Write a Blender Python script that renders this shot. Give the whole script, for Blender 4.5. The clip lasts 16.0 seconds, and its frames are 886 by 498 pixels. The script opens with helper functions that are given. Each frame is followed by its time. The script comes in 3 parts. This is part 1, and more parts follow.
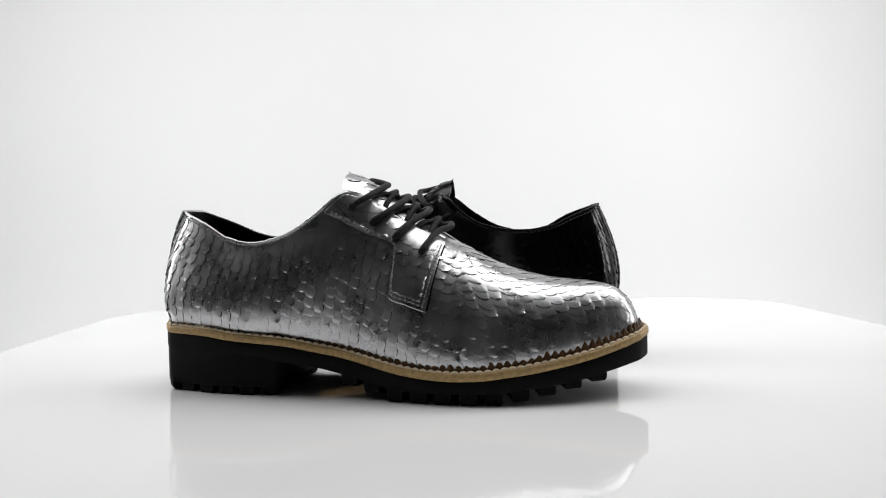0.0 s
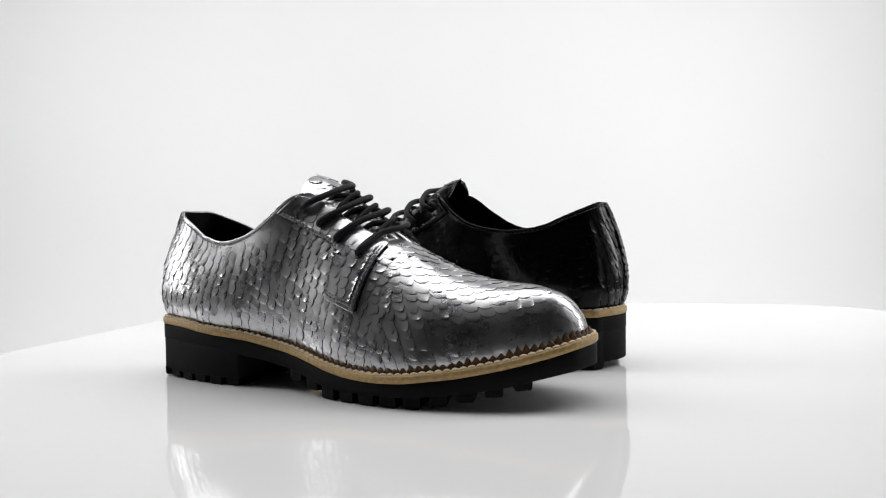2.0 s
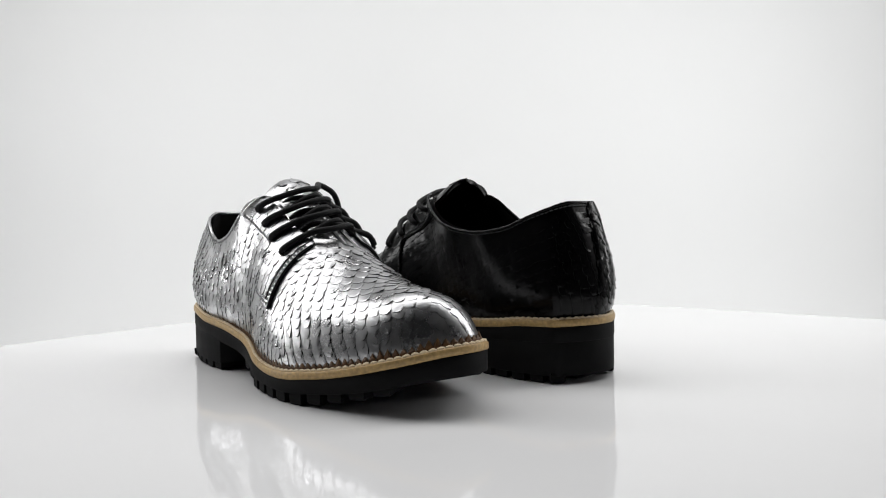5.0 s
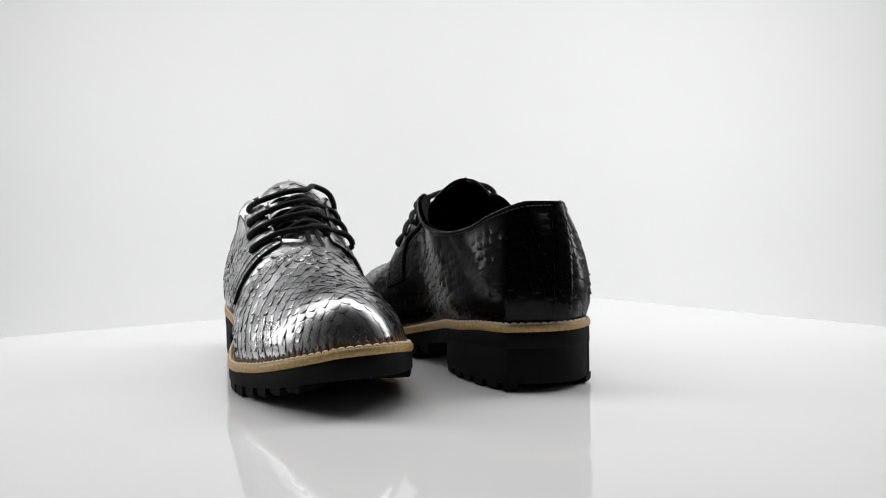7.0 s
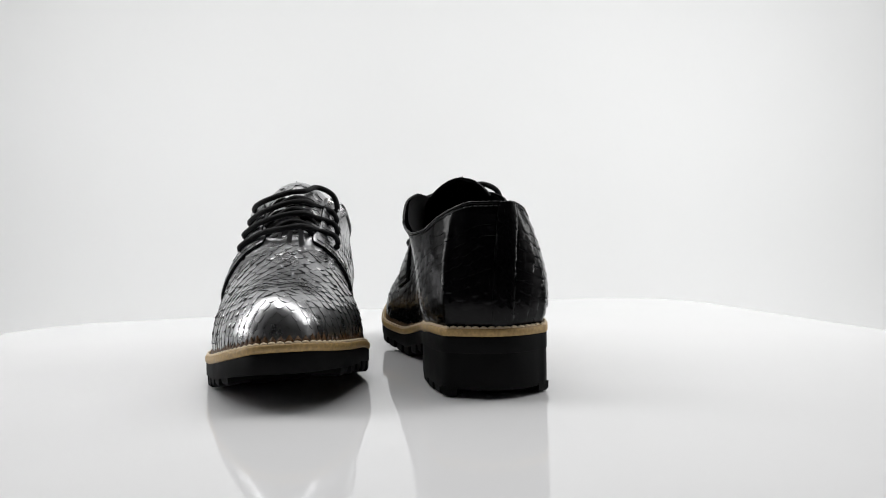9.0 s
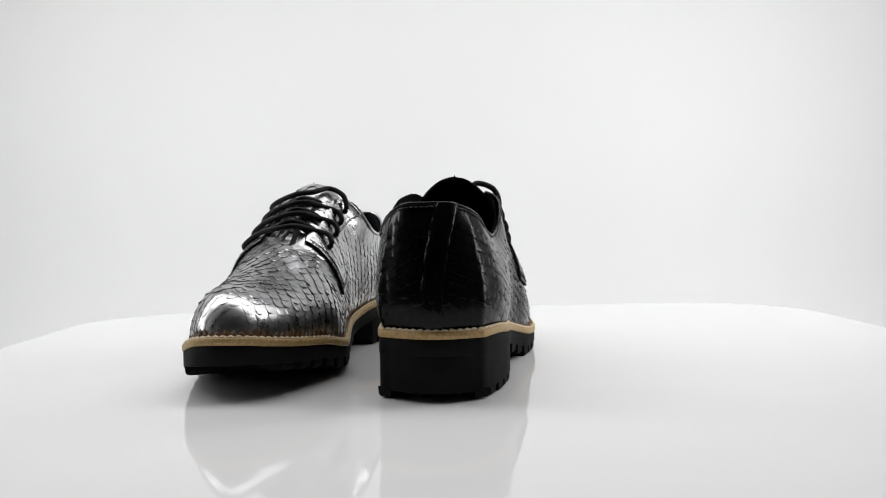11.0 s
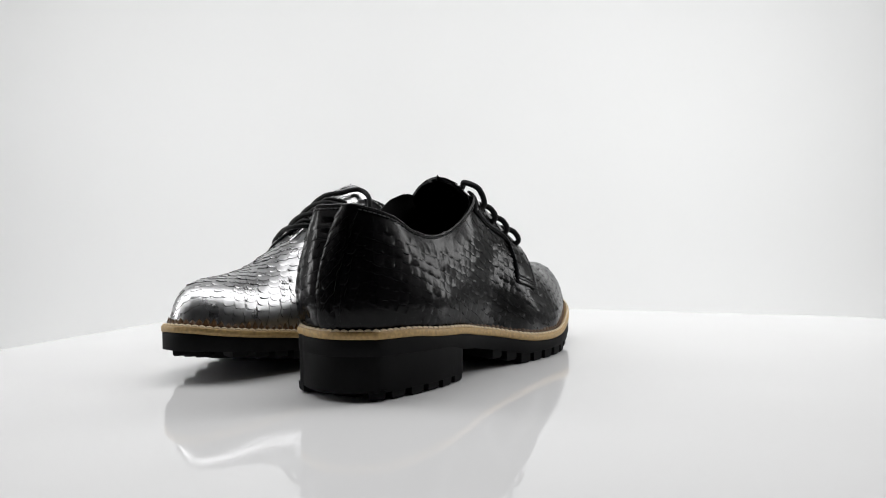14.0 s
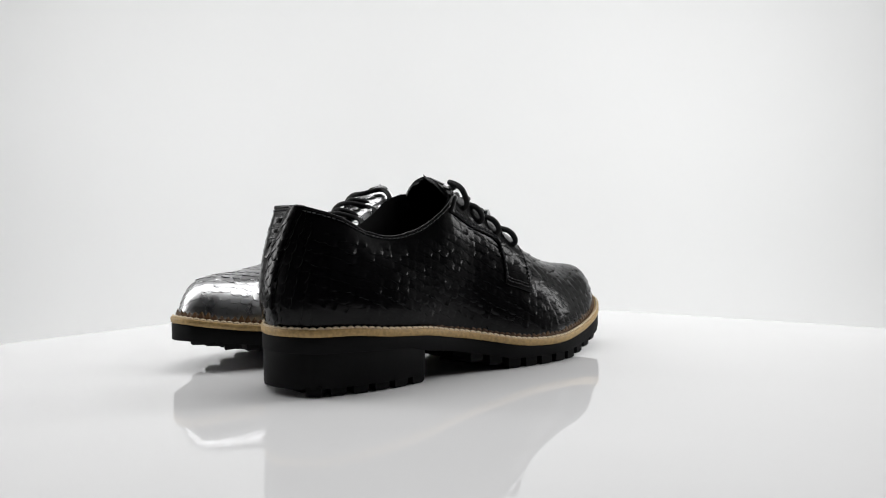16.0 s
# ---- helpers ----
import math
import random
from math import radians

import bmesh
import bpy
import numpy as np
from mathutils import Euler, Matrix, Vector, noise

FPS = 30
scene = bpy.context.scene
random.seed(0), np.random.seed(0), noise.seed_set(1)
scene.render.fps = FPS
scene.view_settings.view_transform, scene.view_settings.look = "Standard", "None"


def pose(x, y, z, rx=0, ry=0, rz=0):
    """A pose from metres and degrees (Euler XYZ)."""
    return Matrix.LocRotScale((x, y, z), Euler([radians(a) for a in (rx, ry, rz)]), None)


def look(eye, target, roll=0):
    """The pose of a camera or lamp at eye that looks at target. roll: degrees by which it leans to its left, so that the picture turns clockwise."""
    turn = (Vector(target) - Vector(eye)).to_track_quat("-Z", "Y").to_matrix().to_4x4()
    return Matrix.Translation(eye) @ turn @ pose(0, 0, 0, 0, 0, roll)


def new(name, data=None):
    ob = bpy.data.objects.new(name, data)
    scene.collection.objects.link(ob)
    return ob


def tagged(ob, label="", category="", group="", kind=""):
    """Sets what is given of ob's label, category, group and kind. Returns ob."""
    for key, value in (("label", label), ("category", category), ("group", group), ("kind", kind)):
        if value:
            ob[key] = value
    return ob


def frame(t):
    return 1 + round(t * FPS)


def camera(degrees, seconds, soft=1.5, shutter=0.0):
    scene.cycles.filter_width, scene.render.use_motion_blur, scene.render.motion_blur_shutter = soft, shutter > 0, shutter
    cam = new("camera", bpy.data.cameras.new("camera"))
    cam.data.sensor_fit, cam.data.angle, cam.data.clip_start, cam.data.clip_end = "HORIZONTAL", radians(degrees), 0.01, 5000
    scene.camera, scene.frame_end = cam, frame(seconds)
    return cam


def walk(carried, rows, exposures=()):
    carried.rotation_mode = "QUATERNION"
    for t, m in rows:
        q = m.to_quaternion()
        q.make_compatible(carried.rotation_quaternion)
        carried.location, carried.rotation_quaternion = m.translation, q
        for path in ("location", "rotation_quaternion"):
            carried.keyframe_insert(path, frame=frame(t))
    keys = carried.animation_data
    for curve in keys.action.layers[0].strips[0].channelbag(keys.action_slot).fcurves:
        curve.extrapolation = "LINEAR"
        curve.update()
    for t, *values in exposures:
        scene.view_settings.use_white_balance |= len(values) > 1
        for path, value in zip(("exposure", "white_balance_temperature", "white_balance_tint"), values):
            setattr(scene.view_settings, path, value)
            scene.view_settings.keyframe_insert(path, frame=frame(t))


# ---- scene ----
# Two derby shoes on a slowly turning white acrylic sheet in a product tent. z = 0 is the top of the sheet.
CLIP = 16.0
EYE = Vector((0.0, -0.5593, 0.0978))
PAN, TILT, ROLL = 0.0257, 0.0367, -0.97
AIM = EYE + Vector((math.sin(PAN) * math.cos(TILT), math.cos(PAN) * math.cos(TILT), -math.sin(TILT)))
cam = camera(58.1, CLIP, soft=1.1)
walk(cam, [(0.0, look(EYE, AIM, ROLL)), (CLIP, look(EYE, AIM, ROLL))], exposures=[(0.0, -0.12), (3.6, -0.12), (3.95, -0.22), (CLIP, -0.21)])


def turn_at(t):
    """Degrees that the table has turned by t seconds (clockwise from above)."""
    return -(8.1888 * t + 0.006 * t ** 2 - 0.0004 * t ** 3)


# ---------------------------------------------------------------- light
world = bpy.data.worlds.new("dim_studio")
scene.world = world
world.use_nodes = True
world.node_tree.nodes["Background"].inputs[0].default_value = (0.9, 0.95, 1.0, 1)
world.node_tree.nodes["Background"].inputs[1].default_value = 0.004
scene.view_settings.exposure = 0.0


def softbox(name, eye, target, sx, sy, watts, tint=(1, 1, 1)):
    d = bpy.data.lights.new(name, "AREA")
    d.shape, d.size, d.size_y, d.energy, d.color = "RECTANGLE", sx, sy, watts, tint
    ob = new(name, d)
    ob.matrix_world = look(eye, target)
    return ob


softbox("lamp_left", (-0.86, 0.16, 0.98), (0, -0.12, 0.0), 0.60, 0.50, 3.6, (1.0, 0.998, 0.997))
softbox("lamp_right", (0.86, 0.16, 0.98), (0, -0.12, 0.0), 0.60, 0.50, 4.1, (1.0, 0.998, 0.997))
softbox("lamp_top", (0.0, 0.25, 1.45), (0, 0.0, 0.0), 1.50, 0.70, 14.0, (1.0, 0.998, 0.997))
softbox("lamp_backdrop_left", (-1.00, 0.25, 0.50), (0.25, 1.3, 0.40), 0.35, 0.8, 6.6, (1.0, 0.998, 0.997))
softbox("lamp_backdrop_right", (1.00, 0.25, 0.50), (0.05, 1.3, 0.40), 0.35, 0.8, 7.9, (1.0, 0.998, 0.997))


# ---------------------------------------------------------------- materials
def material(name, base, rough, metal=0.0, spec=0.5, grain=0.0, grain_size=400.0, bump=0.0, stain=0.0, stain_size=30.0, coat=0.0,
             rough_var=0.08):
    """A principled surface with colour stains, fine grain in roughness and a fine relief, at real size."""
    m = bpy.data.materials.new(name)
    m.use_nodes = True
    nt = m.node_tree
    b = nt.nodes["Principled BSDF"]
    b.inputs["Roughness"].default_value = rough
    b.inputs["Metallic"].default_value = metal
    b.inputs["Specular IOR Level"].default_value = spec
    b.inputs["Coat Weight"].default_value = coat
    b.inputs["Coat Roughness"].default_value = 0.12
    tc = nt.nodes.new("ShaderNodeTexCoord")
    big = nt.nodes.new("ShaderNodeTexNoise")
    big.inputs["Scale"].default_value, big.inputs["Detail"].default_value = stain_size, 5
    fine = nt.nodes.new("ShaderNodeTexNoise")
    fine.inputs["Scale"].default_value, fine.inputs["Detail"].default_value = grain_size, 3
    for n in (big, fine):
        nt.links.new(tc.outputs["Object"], n.inputs["Vector"])
    ramp = nt.nodes.new("ShaderNodeMix")
    ramp.data_type = "RGBA"
    lo = [c * (1 - stain) for c in base]
    hi = [min(1, c * (1 + stain)) for c in base]
    ramp.inputs["A"].default_value, ramp.inputs["B"].default_value = (*lo, 1), (*hi, 1)
    mr = nt.nodes.new("ShaderNodeMapRange")
    mr.inputs["From Min"].default_value, mr.inputs["From Max"].default_value = 0.3, 0.7
    nt.links.new(big.outputs["Fac"], mr.inputs["Value"])
    mixf = nt.nodes.new("ShaderNodeMath")
    mixf.operation = "MULTIPLY_ADD"
    sub = nt.nodes.new("ShaderNodeMath")
    sub.operation = "SUBTRACT"
    nt.links.new(fine.outputs["Fac"], sub.inputs[0])
    sub.inputs[1].default_value = 0.5
    nt.links.new(sub.outputs[0], mixf.inputs[0])
    mixf.inputs[1].default_value = grain
    nt.links.new(mr.outputs["Result"], mixf.inputs[2])
    mixf.use_clamp = True
    nt.links.new(mixf.outputs[0], ramp.inputs["Factor"])
    nt.links.new(ramp.outputs["Result"], b.inputs["Base Color"])
    rr = nt.nodes.new("ShaderNodeMapRange")
    rr.inputs["From Min"].default_value, rr.inputs["From Max"].default_value = 0.25, 0.75
    rr.inputs["To Min"].default_value, rr.inputs["To Max"].default_value = max(0.02, rough - rough_var), min(1, rough + rough_var)
    nt.links.new(big.outputs["Fac"], rr.inputs["Value"])
    nt.links.new(rr.outputs["Result"], b.inputs["Roughness"])
    if bump:
        bp = nt.nodes.new("ShaderNodeBump")
        bp.inputs["Strength"].default_value, bp.inputs["Distance"].default_value = 1.0, bump
        nt.links.new(fine.outputs["Fac"], bp.inputs["Height"])
        nt.links.new(bp.outputs["Normal"], b.inputs["Normal"])
    return m


SILVER = material("silver_leather", (0.53, 0.53, 0.538), 0.295, metal=1.0, grain=0.5, grain_size=900, bump=0.00006, stain=0.10, stain_size=60)
BLACK = material("black_leather", (0.0025, 0.0025, 0.0028), 0.19, spec=0.16, grain=0.5, grain_size=700, bump=0.00005, stain=0.25, stain_size=60, rough_var=0.04)
LINING = material("lining_cloth", (0.010, 0.010, 0.0105), 0.85, spec=0.15, grain=1.0, grain_size=1500, bump=0.0002, stain=0.3)
RUBBER = material("sole_rubber", (0.0085, 0.0085, 0.009), 0.7, spec=0.08, grain=0.6, grain_size=600, bump=0.0001, stain=0.2, stain_size=80)
WELT = material("tan_welt", (0.46, 0.305, 0.125), 0.45, spec=0.4, grain=0.9, grain_size=700, bump=0.0002, stain=0.22, stain_size=450)
RAND = material("brown_rand", (0.095, 0.045, 0.014), 0.5, spec=0.4, grain=0.8, grain_size=500, bump=0.0001, stain=0.4, stain_size=220)
CUT = material("raw_leather_edge", (0.012, 0.012, 0.0125), 0.75, spec=0.2, grain=0.6, grain_size=900, stain=0.3, stain_size=300)
CREAM = material("cream_thread", (0.80, 0.66, 0.46), 0.6, spec=0.3, grain=0.6, grain_size=1500, bump=0.0001, stain=0.15, stain_size=200)
LACE = material("waxed_lace", (0.008, 0.008, 0.0085), 0.5, spec=0.16, grain=0.6, grain_size=1800, bump=0.0003, stain=0.2, stain_size=200)
THREAD_GREY = material("grey_thread", (0.30, 0.30, 0.31), 0.5, spec=0.4, stain=0.2)
THREAD_DARK = material("dark_thread", (0.03, 0.03, 0.032), 0.5, spec=0.4, stain=0.2)
ACRYLIC = material("white_acrylic", (0.83, 0.83, 0.835), 0.025, spec=0.26, grain=0.2, grain_size=60, stain=0.012, stain_size=6, rough_var=0.008)
PAPER = material("white_paper", (0.84, 0.845, 0.845), 0.9, spec=0.1, grain=0.4, grain_size=90, stain=0.012, stain_size=2.0)
TENT = material("tent_cloth", (0.78, 0.79, 0.775), 0.9, spec=0.1, grain=0.4, grain_size=90, stain=0.02, stain_size=3.0)
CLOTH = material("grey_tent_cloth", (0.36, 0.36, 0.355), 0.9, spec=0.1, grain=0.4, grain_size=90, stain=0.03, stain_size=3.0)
DARK = material("dark_room", (0.105, 0.105, 0.107), 0.9, spec=0.1, grain=0.4, grain_size=50, stain=0.1, stain_size=2.0)


# ---------------------------------------------------------------- helpers
def mesh_from(name, verts, faces, mat, smooth=True):
    me = bpy.data.meshes.new(name)
    me.from_pydata([tuple(v) for v in verts], [], [tuple(f) for f in faces])
    me.materials.append(mat)
    if len(verts) < 6000:
        bm = bmesh.new()
        bm.from_mesh(me)
        bmesh.ops.recalc_face_normals(bm, faces=bm.faces[:])
        bm.to_mesh(me)
        bm.free()
    if smooth:
        me.polygons.foreach_set("use_smooth", [True] * len(me.polygons))
    me.update()
    return me


def part(name, data, parent, label=""):
    ob = new(name, data)
    ob.parent = parent
    if label:
        tagged(ob, label)
    return ob


def quads(nu, nv, closed=False, start=0):
    """Faces of a grid of nu columns of nv vertices."""
    out = []
    for i in range(nu if closed else nu - 1):
        j = (i + 1) % nu
        for k in range(nv - 1):
            out.append((start + i * nv + k, start + j * nv + k, start + j * nv + k + 1, start + i * nv + k + 1))
    return out


def curve(keys, at):
    """Smooth interpolation (monotone where the keys are) of rows (x, a, b, ...) at the places given."""
    k = np.array(keys, float)
    x, y = k[:, 0], k[:, 1:]
    d = np.diff(y, axis=0) / np.diff(x)[:, None]
    m = np.zeros_like(y)
    m[1:-1] = np.where(d[:-1] * d[1:] > 0, 2 * d[:-1] * d[1:] / np.where(d[:-1] + d[1:] == 0, 1, d[:-1] + d[1:]), 0)
    m[0], m[-1] = d[0], d[-1]
    at = np.clip(np.asarray(at, float), x[0], x[-1])
    i = np.clip(np.searchsorted(x, at, side="right") - 1, 0, len(x) - 2)
    h = (x[i + 1] - x[i])[:, None]
    s = ((at - x[i])[:, None]) / h
    return (y[i] * (1 + 2 * s) * (1 - s) ** 2 + m[i] * h * s * (1 - s) ** 2 + y[i + 1] * s * s * (3 - 2 * s) + m[i + 1] * h * s * s * (s - 1))


def tube(path, r, sides=8, caps=True):
    """Vertices and faces of a round cord along a path."""
    p = np.array(path, float)
    tan = np.gradient(p, axis=0)
    tan /= np.linalg.norm(tan, axis=1)[:, None] + 1e-12
    up = np.array([0.13, 0.21, 0.97])
    verts = []
    for c, t in zip(p, tan):
        a = np.cross(t, up)
        a /= np.linalg.norm(a) + 1e-12
        b = np.cross(a, t)
        for q in range(sides):
            an = 2 * math.pi * q / sides
            verts.append(c + r * (math.cos(an) * a + math.sin(an) * b))
    n = len(p)
    faces = []
    for i in range(n - 1):
        for q in range(sides):
            w = (q + 1) % sides
            faces.append((i * sides + q, i * sides + w, (i + 1) * sides + w, (i + 1) * sides + q))
    if caps:
        faces.append(tuple(reversed(range(sides))))
        faces.append(tuple(range((n - 1) * sides, n * sides)))
    return verts, faces


def smooth_path(keys, n, before=None, after=None):
    """Catmull-Rom path through a few points, with the points before and after them where they are known."""
    k = np.array(keys, float)
    first = k[0] if before is None else np.array(before, float)
    last = k[-1] if after is None else np.array(after, float)
    out = []
    for s in np.linspace(0, len(k) - 1, n):
        i = min(int(s), len(k) - 2)
        f = s - i
        p0, p1, p2, p3 = k[i - 1] if i else first, k[i], k[i + 1], k[i + 2] if i + 2 < len(k) else last
        out.append(0.5 * (2 * p1 + (p2 - p0) * f + (2 * p0 - 5 * p1 + 4 * p2 - p3) * f * f + (3 * p1 - p0 - 3 * p2 + p3) * f ** 3))
    return np.array(out)


# ---------------------------------------------------------------- the tent and the turntable
def box_mesh(name, x0, x1, y0, y1, z0, z1, mat, bevel=0.0, seg=2):
    bm = bmesh.new()
    bmesh.ops.create_cube(bm, size=1)
    for v in bm.verts:
        v.co = ((x0 + x1) / 2 + v.co.x * (x1 - x0), (y0 + y1) / 2 + v.co.y * (y1 - y0), (z0 + z1) / 2 + v.co.z * (z1 - z0))
    if bevel:
        bmesh.ops.bevel(bm, geom=bm.edges[:], offset=bevel, segments=seg, affect="EDGES")
    me = bpy.data.meshes.new(name)
    bm.to_mesh(me)
    bm.free()
    me.materials.append(mat)
    return me


def build_tent():
    """A seamless paper sweep behind, cloth sides and top, and the dark room behind the camera."""
    floor_z = -0.32
    prof = [(-2.6, floor_z), (-1.0, floor_z), (0.75, floor_z)]
    r = 0.45
    for k in range(1, 13):
        a = k / 12 * math.pi / 2
        prof.append((0.85 + r * math.sin(a), floor_z + r - r * math.cos(a)))
    prof += [(1.30, 0.6), (1.30, 1.6)]
    verts, n = [], len(prof)
    for x in (-1.3, 1.3):
        verts += [(x, y, z) for y, z in prof]
    for x in (-1.3, 1.3):
        verts += [(x, y + 0.004, z - 0.004) for y, z in prof]
    faces = [(i, i + 1, n + i + 1, n + i) for i in range(n - 1)] + [(2 * n + i, 3 * n + i, 3 * n + i + 1, 2 * n + i + 1) for i in range(n - 1)]
    me = mesh_from("backdrop", verts, faces, PAPER)
    tagged(new("backdrop", me), "seamless white paper sweep behind the turntable", "backdrop", kind="structure")
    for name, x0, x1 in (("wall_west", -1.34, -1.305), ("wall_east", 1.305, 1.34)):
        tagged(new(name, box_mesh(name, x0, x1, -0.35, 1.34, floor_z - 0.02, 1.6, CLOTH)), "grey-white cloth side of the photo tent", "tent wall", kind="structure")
        tagged(new(name.replace("wall", "wall_room"), box_mesh(name, x0, x1, -2.6, -0.355, floor_z - 0.02, 1.6, DARK)), "dark wall of the unlit studio", "wall", kind="structure")
    tagged(new("wall_south", box_mesh("wall_south", -1.34, 1.34, -2.64, -2.605, floor_z - 0.02, 1.6, DARK)), "dark wall of the unlit studio behind the camera", "wall", kind="structure")
    tagged(new("wall_north", box_mesh("wall_north", -1.34, 1.34, 1.345, 1.38, floor_z - 0.02, 1.6, TENT)), "white cloth back of the photo tent", "tent wall", kind="structure")
    tagged(new("ceiling", box_mesh("ceiling", -1.34, 1.34, -0.35, 1.38, 1.605, 1.64, DARK)), "dark studio ceiling above the tent", "ceiling", kind="structure")
    tagged(new("ceiling_room", box_mesh("ceiling_room", -1.34, 1.34, -2.64, -0.355, 1.605, 1.64, DARK)), "dark ceiling of the unlit studio", "ceiling", kind="structure")
    tagged(new("floor", box_mesh("floor", -1.34, 1.34, -2.64, 1.38, floor_z - 0.06, floor_z - 0.01, DARK)), "dark studio floor under the paper", "floor", kind="structure")


def build_turntable():
    """A square acrylic sheet with rounded corners on a plain round base."""
    top = tagged(new("turntable"), "glossy white acrylic turntable with rounded corners", "turntable")
    cx, cy, hx, hy, r = 0.033, 0.025, 0.365, 0.368, 0.12
    loop = []
    for sx, sy, a0 in ((1, 1, 0), (-1, 1, 90), (-1, -1, 180), (1, -1, 270)):
        for k in range(13):
            a = radians(a0 + 90 * k / 12)
            loop.append((cx + sx * (hx - r) + r * math.cos(a), cy + sy * (hy - r) + r * math.sin(a)))
    n = len(loop)
    mid = np.mean(loop, axis=0)
    rings = [(0.0012, 0.0), (0.0003, -0.0003), (0.0, -0.0012), (0.0, -0.0045), (0.0012, -0.0055)]
    verts = []
    for off, z in rings:
        for x, y in loop:
            d = np.array([x, y]) - mid
            d *= 1 - off / np.linalg.norm(d)
            verts.append((mid[0] + d[0], mid[1] + d[1], z))
    faces = []
    for q in range(len(rings) - 1):
        for i in range(n):
            j = (i + 1) % n
            faces.append((q * n + j, q * n + i, (q + 1) * n + i, (q + 1) * n + j))
    faces.append(tuple(range(n)))
    faces.append(tuple(reversed(range((len(rings) - 1) * n, len(rings) * n))))
    part("sheet", mesh_from("sheet", verts, faces, ACRYLIC, smooth=False), top)
    bm = bmesh.new()
    bmesh.ops.create_cone(bm, cap_ends=True, segments=48, radius1=0.16, radius2=0.13, depth=0.31)
    bmesh.ops.bevel(bm, geom=[e for e in bm.edges if abs(e.verts[0].co.z - e.verts[1].co.z) < 1e-5], offset=0.006, segments=2, affect="EDGES")
    for v in bm.verts:
        v.co.z -= 0.1625
    me = bpy.data.meshes.new("base")
    bm.to_mesh(me)
    bm.free()
    me.materials.append(PAPER)
    part("base", me, top, "plain white round base")
    return top


# ---------------------------------------------------------------- the shoe: one right-foot form, 0.29 m long
LEN = 0.29
ORIGIN = np.array([LEN / 2, 0.0, 0.0])   # a shoe's own space has its origin under the middle of the sole
# outline of the welt from the heel: place along, half width (outer side, inner side), parts of the length
OUTER = [(0, 0), (.003, .025), (.0125, .050), (.031, .078), (.06, .102), (.2, .133), (.4, .132), (.55, .168), (.68, .179), (.8, .150), (.9, .110), (.97, .058), (.991, .024), (1, -.018)]
INNER = [(0, 0), (.003, -.026), (.0125, -.053), (.031, -.085), (.06, -.113), (.2, -.127), (.4, -.105), (.55, -.134), (.68, -.169), (.8, -.153), (.9, -.126), (.97, -.084), (.991, -.056), (1, -.018)]
# top of the welt, top of the sole's waist and tread along the shoe
WELT_Z = [(0, .0385), (.035, .0375), (.055, .0353), (.088, .0323), (.104, .0295), (.121, .0266), (.138, .0231), (.155, .0196), (.171, .0176),
          (.186, .0170), (.2, .0174), (.2156, .0191), (.23, .0208), (.2444, .0232), (.259, .0262), (.274, .0300), (.285, .0335), (.29, .0352)]
WELT_T = 0.0043
SOLE_Z = [(0, .0250), (.07, .0225), (.086, .0190), (.105, .0165), (.125, .0125), (.14, .0095), (.155, .0064), (.2, .0060), (.22, .0074), (.245, .0100), (.27, .0150), (.29, .0195)]
LUG_Z = [(0, .0022), (.02, .0), (.084, .0), (.12, .0075), (.14, .0035), (.155, .0), (.205, .0), (.22, .0016), (.245, .0060), (.27, .0112), (.29, .016)]


# the forefoot is twisted: how much higher the inner edge of welt and sole lies than the outer edge
TWIST = [(0, 0), (.15, 0), (.18, .0028), (.205, .0050), (.23, .0070), (.26, .0055), (.285, .0028), (.29, .0015)]


def twist(x, y):
    return curve(TWIST, np.atleast_1d(x))[:, 0] * np.clip((np.atleast_1d(y) + 0.045) / 0.09, 0, 1)


def side_outline(keys, n, inset=0.0):
    """n points evenly along one side of the outline, drawn in by inset; x from the heel, y to the left (the outer side is the right)."""
    k = np.array(keys) * LEN
    k[:, 1] *= -1
    other = np.array(INNER if keys is OUTER else OUTER) * LEN
    fine = smooth_path(k, 1400, other[1] * (1, -1), other[-2] * (1, -1))
    d = np.r_[0, np.cumsum(np.linalg.norm(np.diff(fine, axis=0), axis=1))]
    t = np.gradient(fine, axis=0)
    nrm = np.stack([t[:, 1], -t[:, 0]], 1)
    nrm /= np.linalg.norm(nrm, axis=1)[:, None]
    out = 1 if fine[600, 1] < 0 else -1
    nrm *= out
    nrm[0], nrm[-1] = (-1, 0), (1, 0)
    w = np.clip(np.minimum(d, d[-1] - d) / 0.02, 0, 1)[:, None]
    end = np.where((d < d[-1] / 2)[:, None], np.array([[-1.0, 0]]), np.array([[1.0, 0]]))
    nrm = nrm * w + end * (1 - w)
    nrm /= np.linalg.norm(nrm, axis=1)[:, None]
    fine = fine - nrm * inset
    d = np.r_[0, np.cumsum(np.linalg.norm(np.diff(fine, axis=0), axis=1))]
    at = np.linspace(0, d[-1], n)
    return np.stack([np.interp(at, d, fine[:, 0]), np.interp(at, d, fine[:, 1])], 1), at


